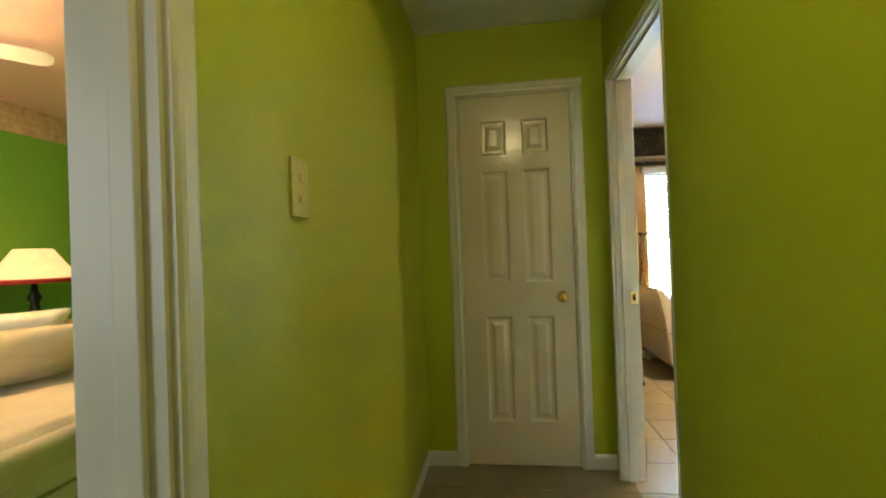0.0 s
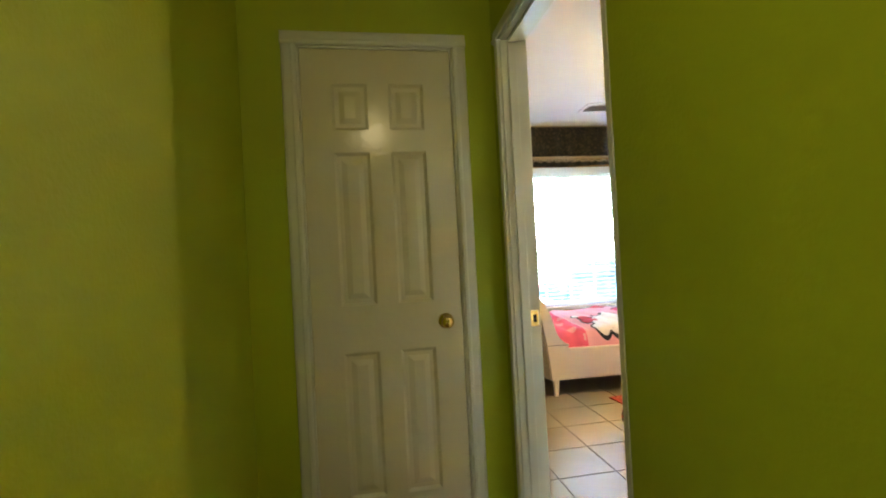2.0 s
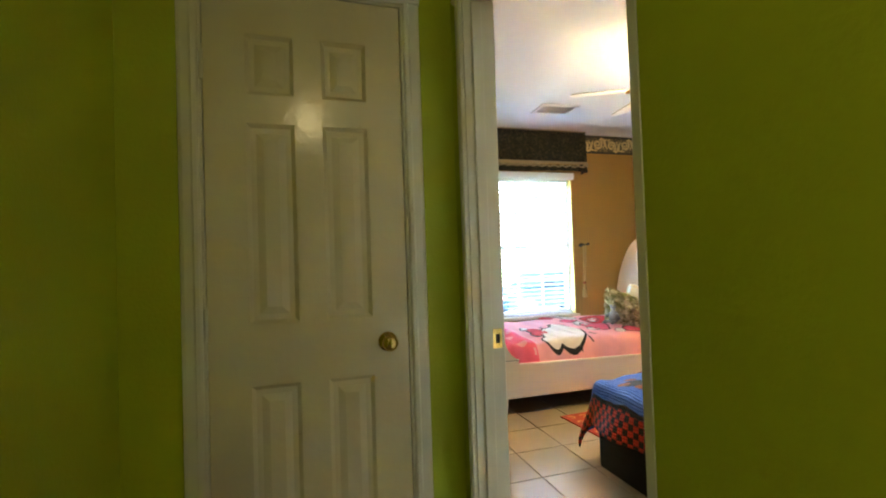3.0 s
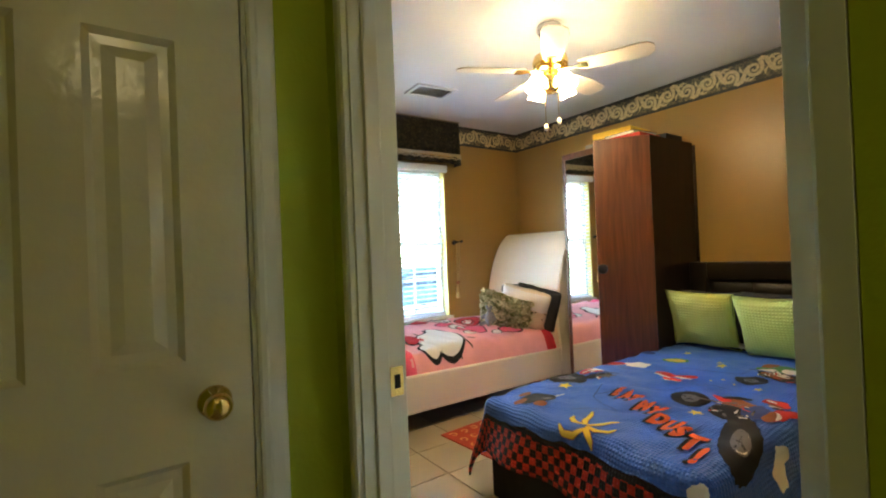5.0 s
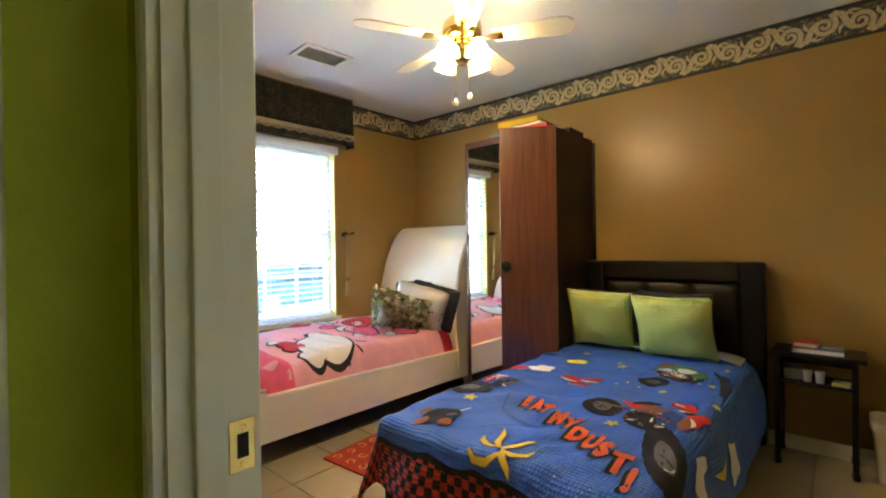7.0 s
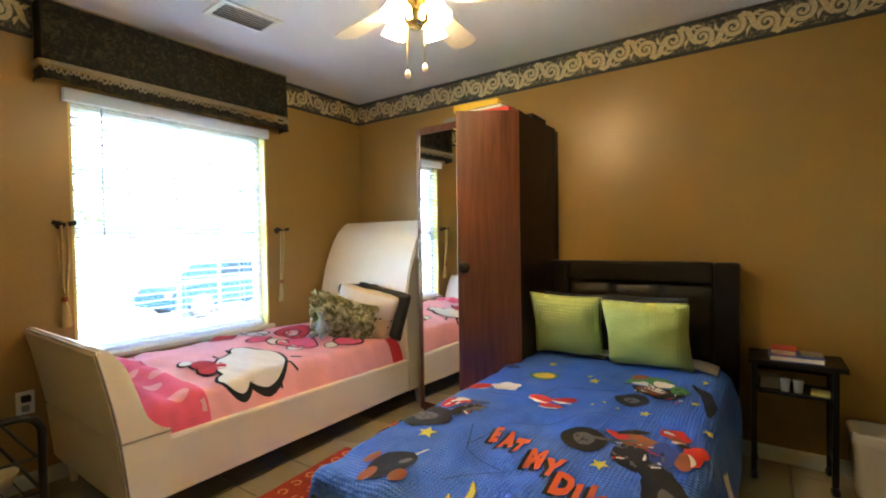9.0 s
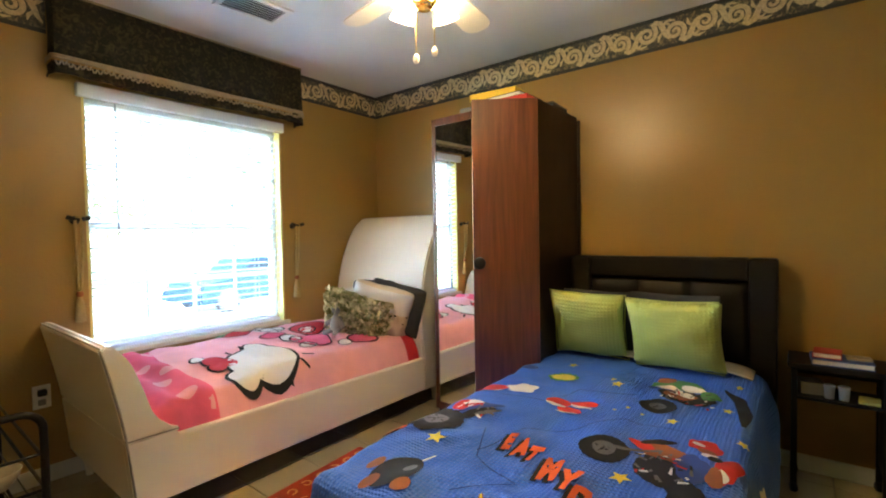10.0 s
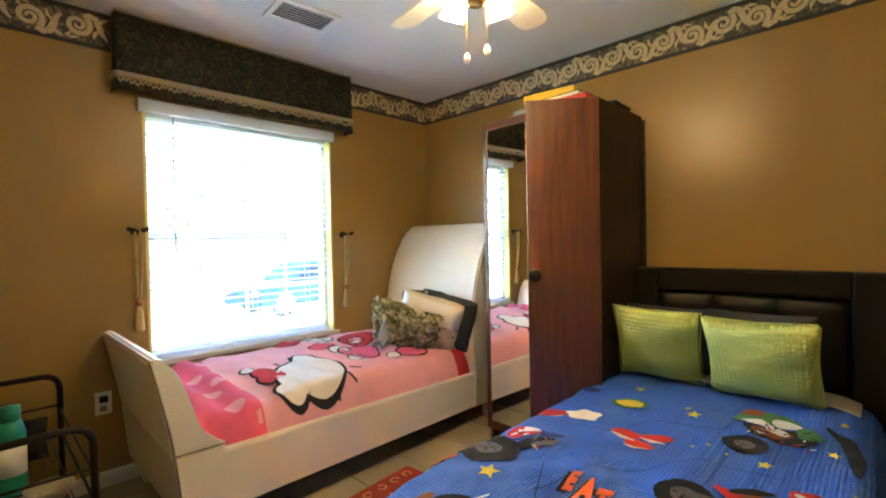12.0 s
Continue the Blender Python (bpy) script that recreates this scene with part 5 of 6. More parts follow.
for k in range(760):
    a, b = random.uniform(-1, 1), random.uniform(-1, 1)
    e = max(0.0, (1 - a ** 4) * (1 - b ** 4)) ** 0.55
    r = random.uniform(0.018, 0.036)
    pb = bmesh.new()
    vs = [pb.verts.new((r * math.cos(t) * random.uniform(0.7, 1.2), random.uniform(-0.008, 0.004), r * math.sin(t) * random.uniform(0.7, 1.2))) for t in [2 * math.pi * i / 6 for i in range(6)]]
    cen = pb.verts.new((0, 0.008, 0))
    for i in range(6):
        pb.faces.new((cen, vs[i], vs[(i + 1) % 6]))
    pb.transform(Matrix.Translation((a * 0.22, -0.066 * e - 0.018, b * 0.195)) @ pose(0, 0, 0, random.uniform(-75, 75), random.uniform(0, 360), random.uniform(-75, 75)))
    petal = joined(petal, pb)
tagged(part("ruffle", petal, "moss_scrap", ruf), "green and cream ruffle scraps", kind="stuff")
doll = lathe([(0.0, -0.06), (0.03, -0.05), (0.036, -0.02), (0.026, 0.02), (0.018, 0.035), (0.03, 0.05), (0.034, 0.07), (0.024, 0.095), (0.0, 0.10)], 14)
for pts in ([(0.02, 0, 0.01), (0.055, -0.02, -0.03)], [(-0.02, 0, 0.01), (-0.055, -0.02, -0.02)], [(0.02, -0.01, -0.05), (0.035, -0.07, -0.065)], [(-0.02, -0.01, -0.05), (-0.03, -0.07, -0.065)]):
    doll = tube(pts, 0.013, 8, doll)
tagged(part("rag_doll", doll, "grey_plastic", at=pose(2.135, 1.985, 0.650, -12, 0, -70) @ Matrix.Scale(1.2, 4), smooth=True), "small grey knitted rag doll leaning on the ruffled pillow", "doll")

# ---- wardrobe ----
WXF, WY0, WY1, WH = 2.516, 0.704, 1.430, 1.945
war = thing("wardrobe", "tall walnut wardrobe with a mirror door and a wooden door ajar", "wardrobe")
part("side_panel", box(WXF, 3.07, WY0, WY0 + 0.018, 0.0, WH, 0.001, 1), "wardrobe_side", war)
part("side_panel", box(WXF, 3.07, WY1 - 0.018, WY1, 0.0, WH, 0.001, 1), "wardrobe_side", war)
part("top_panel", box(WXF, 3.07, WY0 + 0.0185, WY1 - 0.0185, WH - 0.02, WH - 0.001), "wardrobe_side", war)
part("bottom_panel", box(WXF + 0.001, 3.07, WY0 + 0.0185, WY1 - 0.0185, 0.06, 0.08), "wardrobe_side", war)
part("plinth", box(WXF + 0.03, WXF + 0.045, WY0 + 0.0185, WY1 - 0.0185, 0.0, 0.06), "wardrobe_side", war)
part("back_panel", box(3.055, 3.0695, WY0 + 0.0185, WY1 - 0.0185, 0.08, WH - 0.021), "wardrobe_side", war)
# dark strip added against the wall for the shadow the wardrobe casts there
part("wall_shadow_strip", box(3.0701, 3.083, WY0 - 0.016, WY1, 0.0, WH - 0.02), "wardrobe_side", war)
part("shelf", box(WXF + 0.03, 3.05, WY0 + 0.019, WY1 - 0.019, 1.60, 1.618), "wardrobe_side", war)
door_w = (WY1 - WY0) / 2 - 0.002
mz0, mz1 = 0.085, WH - 0.004
md = part("mirror_door", box(WXF - 0.024, WXF - 0.008, WY1 - door_w, WY1, mz0, mz1), "wardrobe", war, "walnut framed mirror door", at=pose(WXF - 0.008, WY1, 0, 0, 0, -2.5) @ Matrix.Translation((0.008 - WXF, -WY1, 0)))
for y0, y1, z0, z1 in ((WY1 - 0.03, WY1, mz0, mz1), (WY1 - door_w, WY1 - door_w + 0.03, mz0, mz1), (WY1 - door_w + 0.0301, WY1 - 0.0301, mz0, mz0 + 0.05), (WY1 - door_w + 0.0301, WY1 - 0.0301, mz1 - 0.045, mz1)):
    part("door_frame", box(WXF - 0.032, WXF - 0.0245, y0, y1, z0, z1, 0.001, 1), "wardrobe", md)
part("mirror", box(WXF - 0.028, WXF - 0.0245, WY1 - door_w + 0.0305, WY1 - 0.0305, mz0 + 0.0505, mz1 - 0.0455), "mirror", md, "clear mirror glass")
wd = part("wooden_door", box(-0.018, 0, 0, door_w, mz0, WH - 0.002, 0.002, 1), "wardrobe", war, "walnut veneer door standing ajar", at=pose(WXF - 0.006, WY0, 0, 0, 0, DOOR_AJAR))
part("knob", lathe([(0.0, 0.022), (0.030, 0.022), (0.034, 0.016), (0.030, 0.008), (0.012, 0.006), (0.012, 0.0)], 20, m=Matrix.Translation((-0.018, door_w - 0.033, 1.05)) @ pose(0, 0, 0, 0, -90, 0)), "iron", wd, "round black knob", smooth=True)


# boxes and books on the wardrobe
def slab(name, label, category, mat, x, y, z, sx, sy, sz, turn=0, edge=None):
    """A closed book, folder or box lying flat."""
    t = thing(name, label, category, at=pose(x, y, z, 0, 0, turn))
    if edge:
        part("pages", box(-sx / 2 + 0.004, sx / 2 - 0.004, -sy / 2 + 0.004, sy / 2 - 0.002, 0.003, sz - 0.003), edge, t)
        part("cover", box(-sx / 2, sx / 2, -sy / 2, sy / 2, sz - 0.003, sz), mat, t)
        part("cover", box(-sx / 2, sx / 2, -sy / 2, sy / 2, 0, 0.003), mat, t)
        part("spine", box(-sx / 2, sx / 2, sy / 2 - 0.0019, sy / 2 + 0.001, 0.0031, sz - 0.0031), mat, t)
    else:
        part("body", box(-sx / 2, sx / 2, -sy / 2, sy / 2, 0, sz, 0.003), mat, t)
        part("lid_edge", box(-sx / 2 - 0.001, sx / 2 + 0.001, -sy / 2 - 0.001, sy / 2 + 0.001, sz * 0.62, sz * 0.66), mat, t)
    return t


slab("binder", "red cardboard binder lying on the wardrobe", "binder", "red_card", 2.615, 0.895, WH, 0.28, 0.27, 0.032, 3)
slab("storage_box", "flat grey box lying on the wardrobe", "box", "grey_plastic", 2.64, 1.135, WH, 0.26, 0.17, 0.035, -2)
slab("book", "book with white page edges on the red binder", "book", "black", 2.62, 0.91, WH + 0.032, 0.26, 0.24, 0.024, -3, "paper")
slab("game_box", "flat bright yellow box on top of the books", "box", "yellow_card", 2.64, 1.00, WH + 0.0565, 0.27, 0.30, 0.042, 4)
slab("book", "dark hardback book lying on the wardrobe", "book", "black", 2.90, 0.85, WH, 0.24, 0.22, 0.050, 2, "grey_cloth")

# ---- nightstand cart with books ----
ns = thing("side_table", "black metal side table with a shelf and castors", "side table")
part("tabletop", box(2.80, 3.065, -0.765, -0.385, 0.575, 0.60, 0.004), "black", ns)
part("shelf", box(2.812, 3.032, -0.7135, -0.4165, 0.435, 0.448, 0.002), "black", ns)
part("side_panel", box(2.838, 3.032, -0.728, -0.714, 0.13, 0.5745), "black", ns)
part("side_panel", box(2.838, 3.032, -0.416, -0.402, 0.13, 0.5745), "black", ns)
part("back_rail", box(3.04, 3.055, -0.72, -0.41, 0.50, 0.5749), "black", ns)
for x, y in ((2.825, -0.72), (2.825, -0.41), (3.045, -0.72), (3.045, -0.41)):
    part("leg", box(x - 0.0125, x + 0.0125, y - 0.0125, y + 0.0125, 0.045, 0.5748, 0.002), "black", ns)
    c = part("castor", lathe([(0.0, -0.011), (0.020, -0.011), (0.0225, -0.006), (0.0225, 0.006), (0.020, 0.011), (0.0, 0.011)], 16, m=Matrix.Translation((x - 0.008, y, 0.0226)) @ pose(0, 0, 0, 90, 0, 20)), "black", ns, smooth=True)
slab("book", "blue hardback book on the black side table", "book", "blue_card", 2.90, -0.575, 0.60, 0.16, 0.21, 0.026, 2, "paper")
slab("notebook", "small red notebook on the blue book", "book", "red_card", 2.91, -0.53, 0.626, 0.12, 0.10, 0.024, -4, "paper")
slab("tin", "small cream tin box on the blue book", "box", "cream_trim", 2.90, -0.635, 0.626, 0.06, 0.085, 0.012, 3)
for y in (-0.535, -0.585):
    cup = thing("paper_cup", "small white paper cup on the lower shelf", "cup", "cups on the shelf", at=pose(2.86, y, 0.448))
    part("wall", lathe([(0.017, 0.0), (0.021, 0.058), (0.0215, 0.058), (0.022, 0.06), (0.0195, 0.058), (0.016, 0.003), (0.0, 0.003)], 16), "white_cloth", cup, smooth=True)
slab("gadget", "grey plastic gadget beside the cups", "gadget", "grey_plastic", 2.92, -0.47, 0.448, 0.10, 0.09, 0.055, 10)
slab("card_box", "small pale box on the lower shelf", "box", "plate", 2.88, -0.67, 0.448, 0.09, 0.07, 0.014, -6)

# waste bin
wb = thing("waste_bin", "white plastic waste bin lined with a bag", "waste bin", at=pose(2.93, -0.90, 0))
bm = bmesh.new()
levels = [(0.0, 0.78), (0.02, 0.80), (0.26, 0.98), (0.30, 1.0), (0.30, 0.955), (0.03, 0.76)]
rings = []
for z, f in levels:
    ring = []
    for k in range(32):
        a = 2 * math.pi * k / 32
        c, s = math.cos(a), math.sin(a)
        ring.append(bm.verts.new((0.10 * f * math.copysign(abs(c) ** 0.45, c), 0.125 * f * math.copysign(abs(s) ** 0.45, s), z)))
    rings.append(ring)
for a, b in zip(rings, rings[1:]):
    for k in range(32):
        bm.faces.new((a[k], a[(k + 1) % 32], b[(k + 1) % 32], b[k]))
bm.faces.new(rings[0][::-1])
bm.faces.new(rings[-1])
part("tub", bm, "bin", wb, smooth=True)


def bag_fn(u, v):
    a = 2 * math.pi * u
    c, s = math.cos(a), math.sin(a)
    f = 1.03 + 0.02 * noise.noise(Vector((c * 3, s * 3, v * 4)))
    z = 0.307 - 0.05 * abs(2 * v - 1) + 0.006 * noise.noise(Vector((c * 5, s * 5, 2)))
    f2 = f if v > 0.5 else f - 0.10 * (0.5 - v)
    return (0.10 * f2 * math.copysign(abs(c) ** 0.45, c), 0.125 * f2 * math.copysign(abs(s) ** 0.45, s), z)


part("liner", grid(48, 6, bag_fn), "white_cloth", wb, "thin white bin liner", smooth=True)

# ---- rug ----
rug = thing("rug", "small red and orange patterned rug on the tiles", "rug", at=pose(1.62, 1.22, 0.0, 0, 0, 4))
part("woven_body", box(-0.33, 0.33, -0.31, 0.31, 0.0, 0.009, 0.003), "rug", rug)
for i in range(7):
    for j in range(6):
        x, y = -0.27 + i * 0.09, -0.25 + j * 0.1
        s = part("woven_figure", spiral(0.85, 0.026, 0.016, 0.012, 0.009, 10, 1 if (i + j) % 2 else -1, i + 2 * j), "rug_motif", rug, at=pose(x, y, 0.0098, 90, 0, 30 * (i * j % 7)))

# ---- wire cart with odds and ends by the window wall ----
cart = thing("wire_cart", "black tubular metal cart with wire shelves and castors", "cart")


def hoop(y):
    pts = []
    for k in range(9):
        a = math.pi / 2 * k / 8
        pts.append((0.225 - 0.06 * math.sin(a) + 0.0, y, 0.60 + 0.0))
    left = [(0.165, y, 0.05), (0.165, y, 0.58)] + [(0.225 - 0.06 * math.cos(a), y, 0.60 + 0.06 * math.sin(a)) for a in [math.pi / 2 * k / 6 for k in range(7)]]
    right = [(0.50 + 0.06 * math.sin(a), y, 0.60 + 0.06 * math.cos(a)) for a in [math.pi / 2 * k / 6 for k in range(7)]] + [(0.56, y, 0.58), (0.56, y, 0.05)]
    return left + right


for y in (1.52, 2.38):
    part("hoop", tube(hoop(y), 0.012, 10), "iron", cart, smooth=True)
    part("crossbar", tube([(0.165, y, 0.52), (0.56, y, 0.52)], 0.005), "iron", cart)
for z in (0.16, 0.40):
    part("shelf_rim", tube([(0.165, 1.52, z), (0.56, 1.52, z), (0.56, 2.38, z), (0.165, 2.38, z), (0.165, 1.52, z)], 0.006), "iron", cart)
    for k in range(1, 9):
        x = 0.165 + 0.395 * k / 9
        part("shelf_wire", tube([(x, 1.52, z), (x, 2.38, z)], 0.0022, 5), "iron", cart)
part("side_rail", tube([(0.56, 1.52, 0.50), (0.56, 2.38, 0.50)], 0.005), "iron", cart)
for x in (0.165, 0.56):
    for y in (1.52, 2.38):
        part("castor", lathe([(0.0, -0.012), (0.024, -0.012), (0.026, 0.0), (0.024, 0.012), (0.0, 0.012)], 14, m=Matrix.Translation((x, y, 0.0262)) @ pose(0, 0, 0, 90, 0, 0)), "black", cart, smooth=True)
bt = thing("bottle", "teal plastic bottle with a clear band on the cart", "bottle", at=pose(0.372, 1.80, 0.406) @ Matrix.Diagonal((1.1, 1.1, 1.38, 1)))
part("body", lathe([(0.0, 0), (0.036, 0.0), (0.038, 0.01), (0.038, 0.15), (0.028, 0.18), (0.0, 0.181)], 20), "teal", bt, smooth=True)
part("band", lathe([(0.0385, 0.05), (0.0385, 0.13)], 20), "paper", bt, smooth=True)
part("cap", lathe([(0.027, 0.181), (0.027, 0.215), (0.0, 0.216)], 18), "teal", bt, smooth=True)
bw = thing("bowl", "small cream bowl on the cart", "bowl", at=pose(0.455, 1.62, 0.406))
part("wall", lathe([(0.0, 0.0), (0.03, 0.0), (0.055, 0.03), (0.066, 0.06), (0.062, 0.06), (0.05, 0.03), (0.0, 0.006)], 22), "cream_trim", bw, smooth=True)
bag = thing("bag", "black cloth bag slumped on the cart", "bag", at=pose(0.40, 2.12, 0.47))
part("cloth", cushion(0.20, 0.17, 0.16, 0.5, 0.03, 31), "base_fabric", bag, smooth=True)
sh = thing("shoe", "dark shoe lying on the lower shelf", "shoe", at=pose(0.38, 1.80, 0.168))
part("upper", lathe([(0.0, -0.11), (0.03, -0.10), (0.042, -0.04), (0.036, 0.03), (0.045, 0.09), (0.0, 0.12)], 16, m=Matrix.Translation((0, 0, 0.043)) @ pose(0, 0, 0, 90, 0, 0)), "grey_cloth", sh, smooth=True)
part("sole", box(-0.04, 0.04, -0.11, 0.11, 0, 0.015, 0.006), "bin", sh)

# outlet
ou = thing("wall_outlet", "white wall outlet with a black plug", "outlet", at=pose(0.745, YN - 0.0005, 0.435))
part("plate", box(-0.036, 0.036, -0.006, 0, -0.058, 0.058, 0.003), "vinyl", ou)
part("plug", box(-0.018, 0.018, -0.035, -0.006, 0.008, 0.04, 0.006), "black", ou, "black plug")
part("socket", box(-0.015, 0.015, -0.008, -0.004, -0.042, -0.012, 0.004), "grey_plastic", ou)


# ---- curtain tieback hooks with ropes ----
def tieback(x, z, label):
    t = thing("tieback", label, "tieback", "rope tiebacks beside the window", at=pose(x, YN, z))
    part("rosette", lathe([(0.02, 0.0), (0.022, 0.006), (0.012, 0.012), (0.006, 0.014)], 16, m=pose(0, 0, 0, 90, 0, 0)), "iron", t, smooth=True)
    part("stem", tube([(0, -0.012, 0), (0, -0.07, 0.004)], 0.006), "iron", t)
    part("crossbar", tube([(-0.045, -0.062, 0.014), (-0.02, -0.072, 0.004), (0.02, -0.072, 0.004), (0.05, -0.080, 0.012)], 0.012, 8), "iron", t, smooth=True)
    rope = tube([(-0.012, -0.074, 0.012), (-0.015, -0.078, -0.02), (-0.013, -0.07, -0.20), (-0.006, -0.055, -0.33), (0.0, -0.05, -0.37)], 0.007, 7)
    tube([(-0.012, -0.074, 0.012), (0.008, -0.078, 0.01), (0.014, -0.076, -0.03), (0.013, -0.068, -0.20), (0.008, -0.055, -0.33), (0.0, -0.05, -0.37)], 0.007, 7, rope)
    part("rope", rope, "rope", t, smooth=True)
    tas = part("tassel", lathe([(0.0, 0.02), (0.010, 0.018), (0.014, 0.0), (0.009, -0.022), (0.016, -0.034), (0.022, -0.08), (0.026, -0.14), (0.018, -0.144), (0.0, -0.138)], 16, m=Matrix.Translation((0, -0.048, -0.385))), "rope", t, "beige fringed tassel", smooth=True)
    part("tassel_knot", lathe([(0.0, 0.012), (0.013, 0.008), (0.017, -0.004), (0.013, -0.018), (0.0, -0.02)], 14, m=Matrix.Translation((0, -0.048, -0.378))), "print_brown", tas, smooth=True)
    return t


tieback(0.905, 1.318, "iron curtain tieback hook with a beige rope tassel")
tieback(2.200, 1.295, "iron curtain tieback hook with a beige rope tassel")

# ---- the other bedroom, seen through its doorway ----
ob = thing("bed", "large bed with an ivory coverlet and green floral valance", "bed")
part("mattress", box(-4.16, -2.22, -2.0, -0.12, 0.30, 0.57, 0.06, 4), "coverlet", ob, smooth=True)
part("coverlet", grid(30, 30, lambda a, b: (-2.17 - 1.97 * a, -2.05 + 1.98 * b, 0.585 - 0.25 * max(0, 0.05 - a) / 0.05 - 0.22 * max(0, abs(2 * b - 1) - 0.94) / 0.06 + 0.012 * noise.noise(Vector((a * 6, b * 6, 9))))), "coverlet", ob, "ivory quilted coverlet", smooth=True)
part("skirt", box(-4.15, -2.19, -2.03, -0.10, 0.02, 0.40), "floral", ob, "green floral bed skirt")
pl = pillow("bed_pillow", "ivory spotted pillow on the large bed", 0.56, 0.40, 0.15, "cream_cloth", pose(-3.02, -0.56, 0.745, 42, 0, 60), seed=41)
pillow("bed_pillow", "white pillow against the head of the large bed", 0.56, 0.40, 0.15, "white_cloth", pose(-3.21, -0.46, 0.790, 28, 0, 60), seed=42)
nt2 = thing("bedside_table", "small wooden bedside table", "bedside table", at=pose(-3.95, 0.33, 0))
part("tabletop", box(-0.24, 0.24, -0.22, 0.22, 0.68, 0.705, 0.004), "rope", nt2)
for x in (-0.2, 0.2):
    for y in (-0.18, 0.18):
        part("leg", box(x - 0.02, x + 0.02, y - 0.02, y + 0.02, 0, 0.679), "rope", nt2)
part("drawer", box(-0.22, 0.22, -0.2, 0.2, 0.55, 0.6795), "rope", nt2)
tl = thing("table_lamp", "lit fringed lamp with a dark carved base", "table lamp", at=pose(-3.94, 0.33, 0.706) @ Matrix.Diagonal((1.12, 1.12, 1.0, 1)))
part("base", lathe([(0.0, 0), (0.07, 0.0), (0.07, 0.02), (0.03, 0.04), (0.035, 0.08), (0.05, 0.13), (0.03, 0.18), (0.022, 0.23), (0.04, 0.27), (0.02, 0.31), (0.012, 0.42), (0.0, 0.42)], 20), "iron", tl, smooth=True)
part("shade", lathe([(0.235, 0.40), (0.22, 0.43), (0.16, 0.52), (0.10, 0.62), (0.098, 0.62), (0.155, 0.52), (0.215, 0.43), (0.232, 0.40)], 28), "lamp_glow", tl, "glowing pleated fabric shade", smooth=True)
part("shade_fringe", lathe([(0.237, 0.375), (0.238, 0.408), (0.233, 0.408), (0.232, 0.375)], 28), "red_card", tl, smooth=True)
slab("box", "small wooden box on the bedside table", "box", "rope", -3.80, 0.50, 0.706, 0.12, 0.12, 0.09, 10)

# ---- outside ----
structure(part("ground", box(-400, 400, YN + 0.15, 800, -0.95, -0.80), "lawn"), "lawn reaching away from the house", "ground")
structure(part("driveway", box(-3, 14, 8.2, 16.5, -0.799, -0.78), "concrete"), "pale concrete driveway", "road")
structure(part("pavement", box(-60, 60, 4.6, 5.9, -0.799, -0.78), "concrete"), "pale concrete pavement", "pavement")


def parked_car(at, label):
    car = thing("car", label, "car", at=at)
    low = [(-2.2, 0.30), (-2.22, 0.62), (-2.1, 0.80), (-1.2, 0.92), (1.3, 0.95), (2.1, 0.90), (2.2, 0.70), (2.2, 0.30)]
    part("body", prism(low, "y", -0.87, 0.87, 0.06), "car_paint", car, smooth=False)
    cab = [(-1.15, 0.93), (-0.55, 1.40), (-0.2, 1.47), (1.2, 1.47), (1.6, 1.40), (2.02, 0.93)]
    part("cabin", prism(cab, "y", -0.74, 0.74, 0.05), "car_paint", car)
    for s in (-1, 1):
        for q in ([(-0.95, 0.97), (-0.5, 1.36), (0.10, 1.40), (0.10, 0.97)], [(0.2, 0.97), (0.2, 1.40), (1.10, 1.40), (1.10, 0.97)], [(1.2, 0.97), (1.2, 1.40), (1.52, 1.36), (1.85, 0.97)]):
            part("side_window", prism(q, "y", s * 0.742 - 0.004, s * 0.742 + 0.004), "car_glass", car)
        for x in (-1.4, 1.35):
            w = part("wheel", lathe([(0.0, -0.10), (0.22, -0.10), (0.32, -0.10), (0.335, -0.05), (0.335, 0.05), (0.32, 0.10), (0.0, 0.10)], 24, m=Matrix.Translation((x, s * 0.80, 0.335)) @ pose(0, 0, 0, 90, 0, 0)), "tyre", car, smooth=True)
            part("rim", lathe([(0.0, 0.0), (0.2, 0.0), (0.21, 0.01), (0.0, 0.02)], 20, m=Matrix.Translation((x, s * 0.905, 0.335)) @ pose(0, 0, 0, -90 * s, 0, 0)), "print_grey", w)
        part("tail_light", box(-2.23, -2.17, s * 0.7 - 0.1, s * 0.7 + 0.1, 0.62, 0.76, 0.02), "red_card", car, "red tail light")
    part("bumper", box(-2.28, -2.15, -0.8, 0.8, 0.34, 0.52, 0.04), "car_paint", car)
    return car


parked_car(pose(7.5, 12.6, -0.78, 0, 0, 8), "dark blue parked car on the driveway")


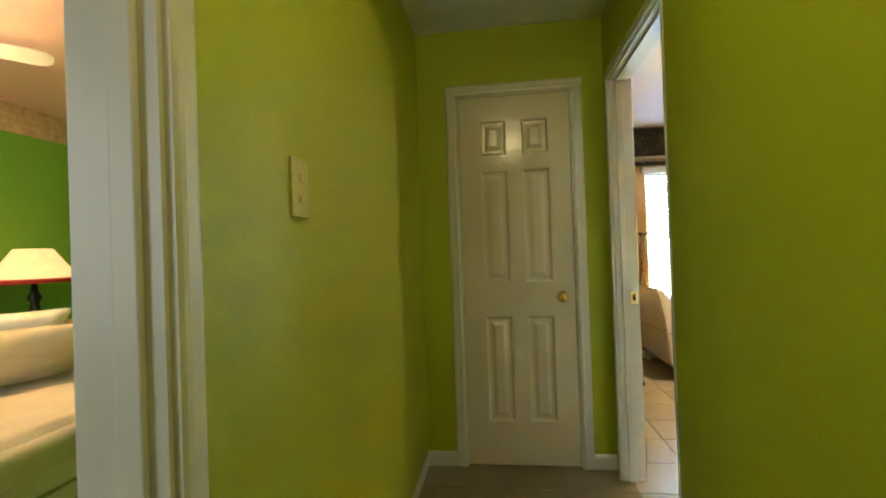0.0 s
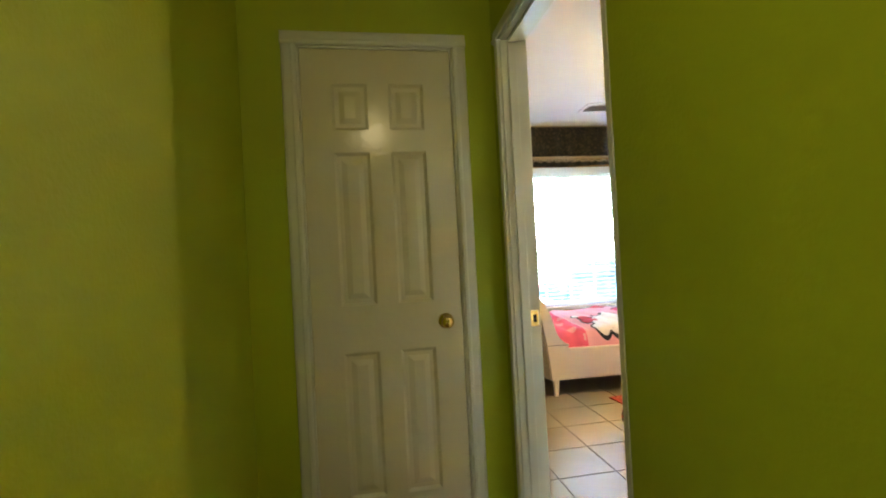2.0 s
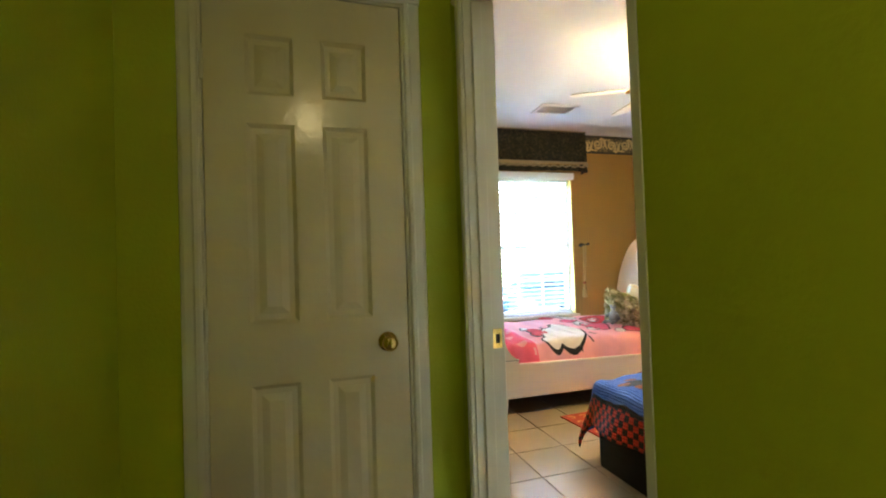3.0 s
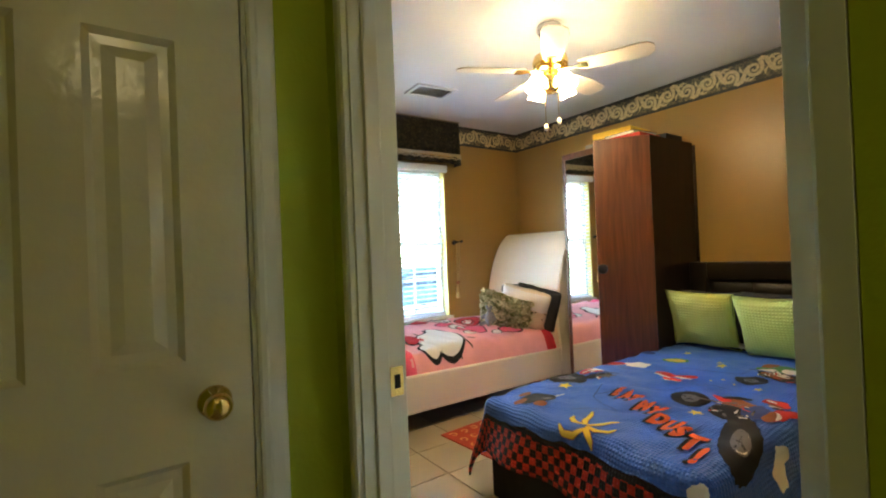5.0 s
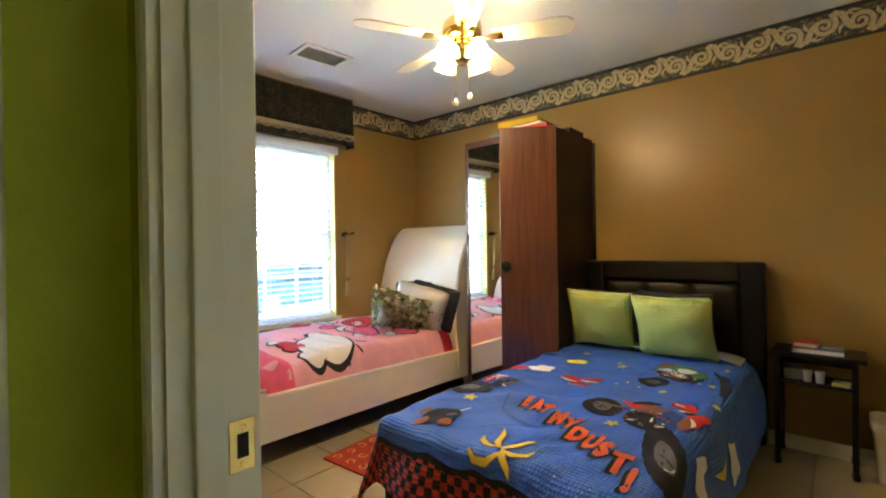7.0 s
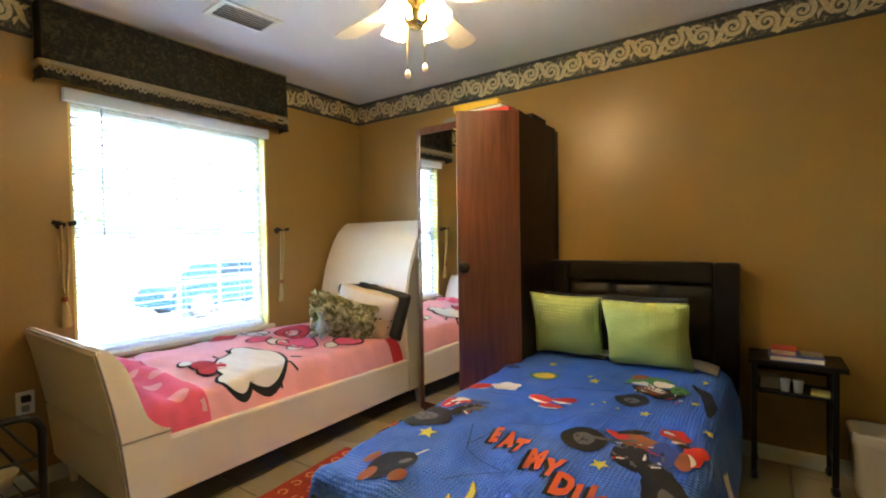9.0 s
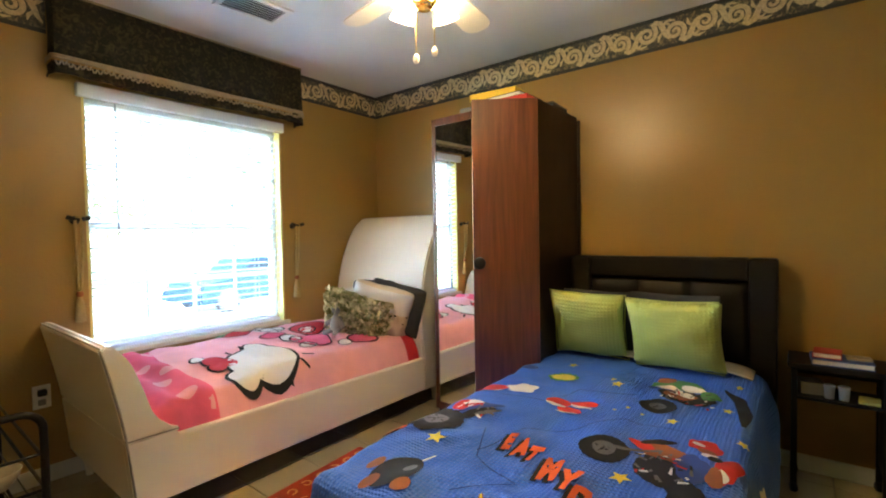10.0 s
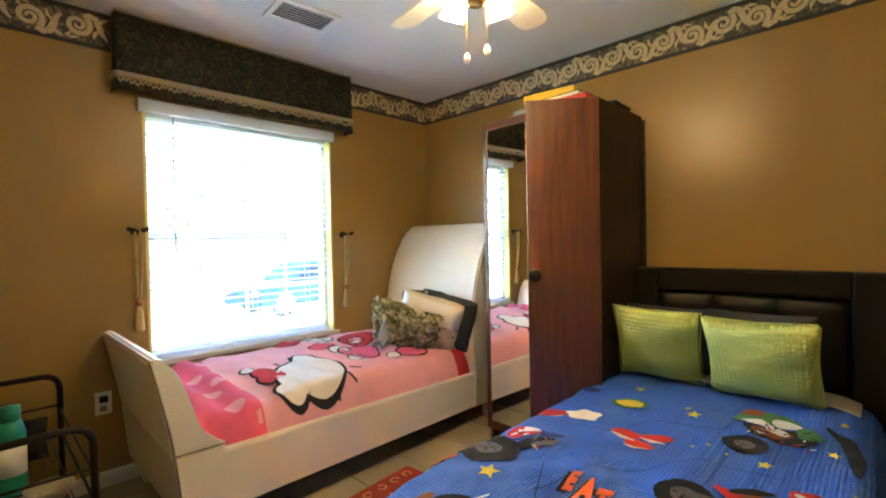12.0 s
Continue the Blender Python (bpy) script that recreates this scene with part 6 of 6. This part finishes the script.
def leaf_tree(at, h, spread, label, seed):
    rng = random.Random(seed)
    t = thing("tree", label, "tree", at=at)
    trunk = tube([(0, 0, 0), (0.05, 0, h * 0.3), (0.0, 0.06, h * 0.55), (0.1, 0.0, h * 0.8)], 0.13, 8)
    ends = []
    for k in range(9):
        a = rng.uniform(0, 6.28)
        z0 = h * rng.uniform(0.4, 0.7)
        e = (spread * 0.8 * math.cos(a), spread * 0.8 * math.sin(a), z0 + h * rng.uniform(0.1, 0.35))
        trunk = tube([(0, 0, z0), (e[0] * 0.5, e[1] * 0.5, z0 + (e[2] - z0) * 0.6), e], 0.04, 6, trunk)
        ends.append(e)
    part("trunk", trunk, "bark", t, smooth=True)
    verts, faces = [], []
    for k in range(2600):
        c = rng.choice(ends)
        p = Vector((c[0] * 0.8 + rng.gauss(0, spread * 0.28), c[1] * 0.8 + rng.gauss(0, spread * 0.28), c[2] + rng.gauss(0, h * 0.09)))
        s = rng.uniform(0.06, 0.13)
        r = Euler([rng.uniform(0, 6.28) for _ in range(3)]).to_matrix()
        i = len(verts)
        verts += [p + r @ Vector(q) * s for q in ((-1, 0, 0), (0, -0.5, 0), (1, 0, 0.15), (0, 0.5, 0))]
        faces.append((i, i + 1, i + 2, i + 3))
    me = bpy.data.meshes.new("crown")
    me.from_pydata(verts, [], faces)
    me.materials.append(M["leaf"])
    crown = new("crown", me)
    crown.parent = t


leaf_tree(pose(9.3, 14.5, -0.80), 6.2, 2.0, "leafy green tree beyond the driveway", 3)
leaf_tree(pose(7.0, 24.0, -0.80), 5.0, 2.0, "leafy green tree far beyond the driveway", 4)
leaf_tree(pose(-3.0, 30.0, -0.80), 6.0, 2.5, "leafy green tree far beyond the lawn", 6)

# ---- floor tiles ----
PITCH, GAP = 0.325, 0.006
tb = bmesh.new()
h = (PITCH - GAP) / 2
lo = [tb.verts.new((sx * h, sy * h, -0.005)) for sx, sy in ((-1, -1), (1, -1), (1, 1), (-1, 1))]
md_ = [tb.verts.new((sx * h, sy * h, -0.002)) for sx, sy in ((-1, -1), (1, -1), (1, 1), (-1, 1))]
hi = [tb.verts.new((sx * (h - 0.003), sy * (h - 0.003), 0.0)) for sx, sy in ((-1, -1), (1, -1), (1, 1), (-1, 1))]
for a, b in ((lo, md_), (md_, hi)):
    for k in range(4):
        tb.faces.new((a[k], a[(k + 1) % 4], b[(k + 1) % 4], b[k]))
tb.faces.new(hi)
tile_mesh = bpy.data.meshes.new("tile")
tb.to_mesh(tile_mesh)
tb.free()
tile_mesh.materials.append(M["tile"])
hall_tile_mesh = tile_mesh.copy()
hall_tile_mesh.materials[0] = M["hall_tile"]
TX, TY = -0.609 + PITCH / 2, TILE_Y + PITCH / 2
for i in range(-3, 12):
    for j in range(-14, 10):
        x, y = TX + i * PITCH, TY + j * PITCH
        if (x < 0.0 and -1.2 < x and -4.6 < y < 0.1) or (x >= 0.0 and x < XE + 0.1 and YS - 0.1 < y < YN + 0.1) or (x < -1.2):
            if x > -1.3:
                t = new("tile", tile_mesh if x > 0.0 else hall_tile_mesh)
                t.parent = floor
                t.matrix_basis = Matrix.Translation((x, y, 0))
rest = None
for i in range(-12, -3):
    for j in range(-14, 10):
        x, y = TX + i * PITCH, TY + j * PITCH
        if -4.2 < x < -1.1 and -4.0 < y < 1.0:
            rest = box(x - h, x + h, y - h, y + h, -0.005, 0.0, bm=rest)
tagged(part("tile_field", rest, "tile", floor), "beige tiles of the other bedroom", kind="stuff")
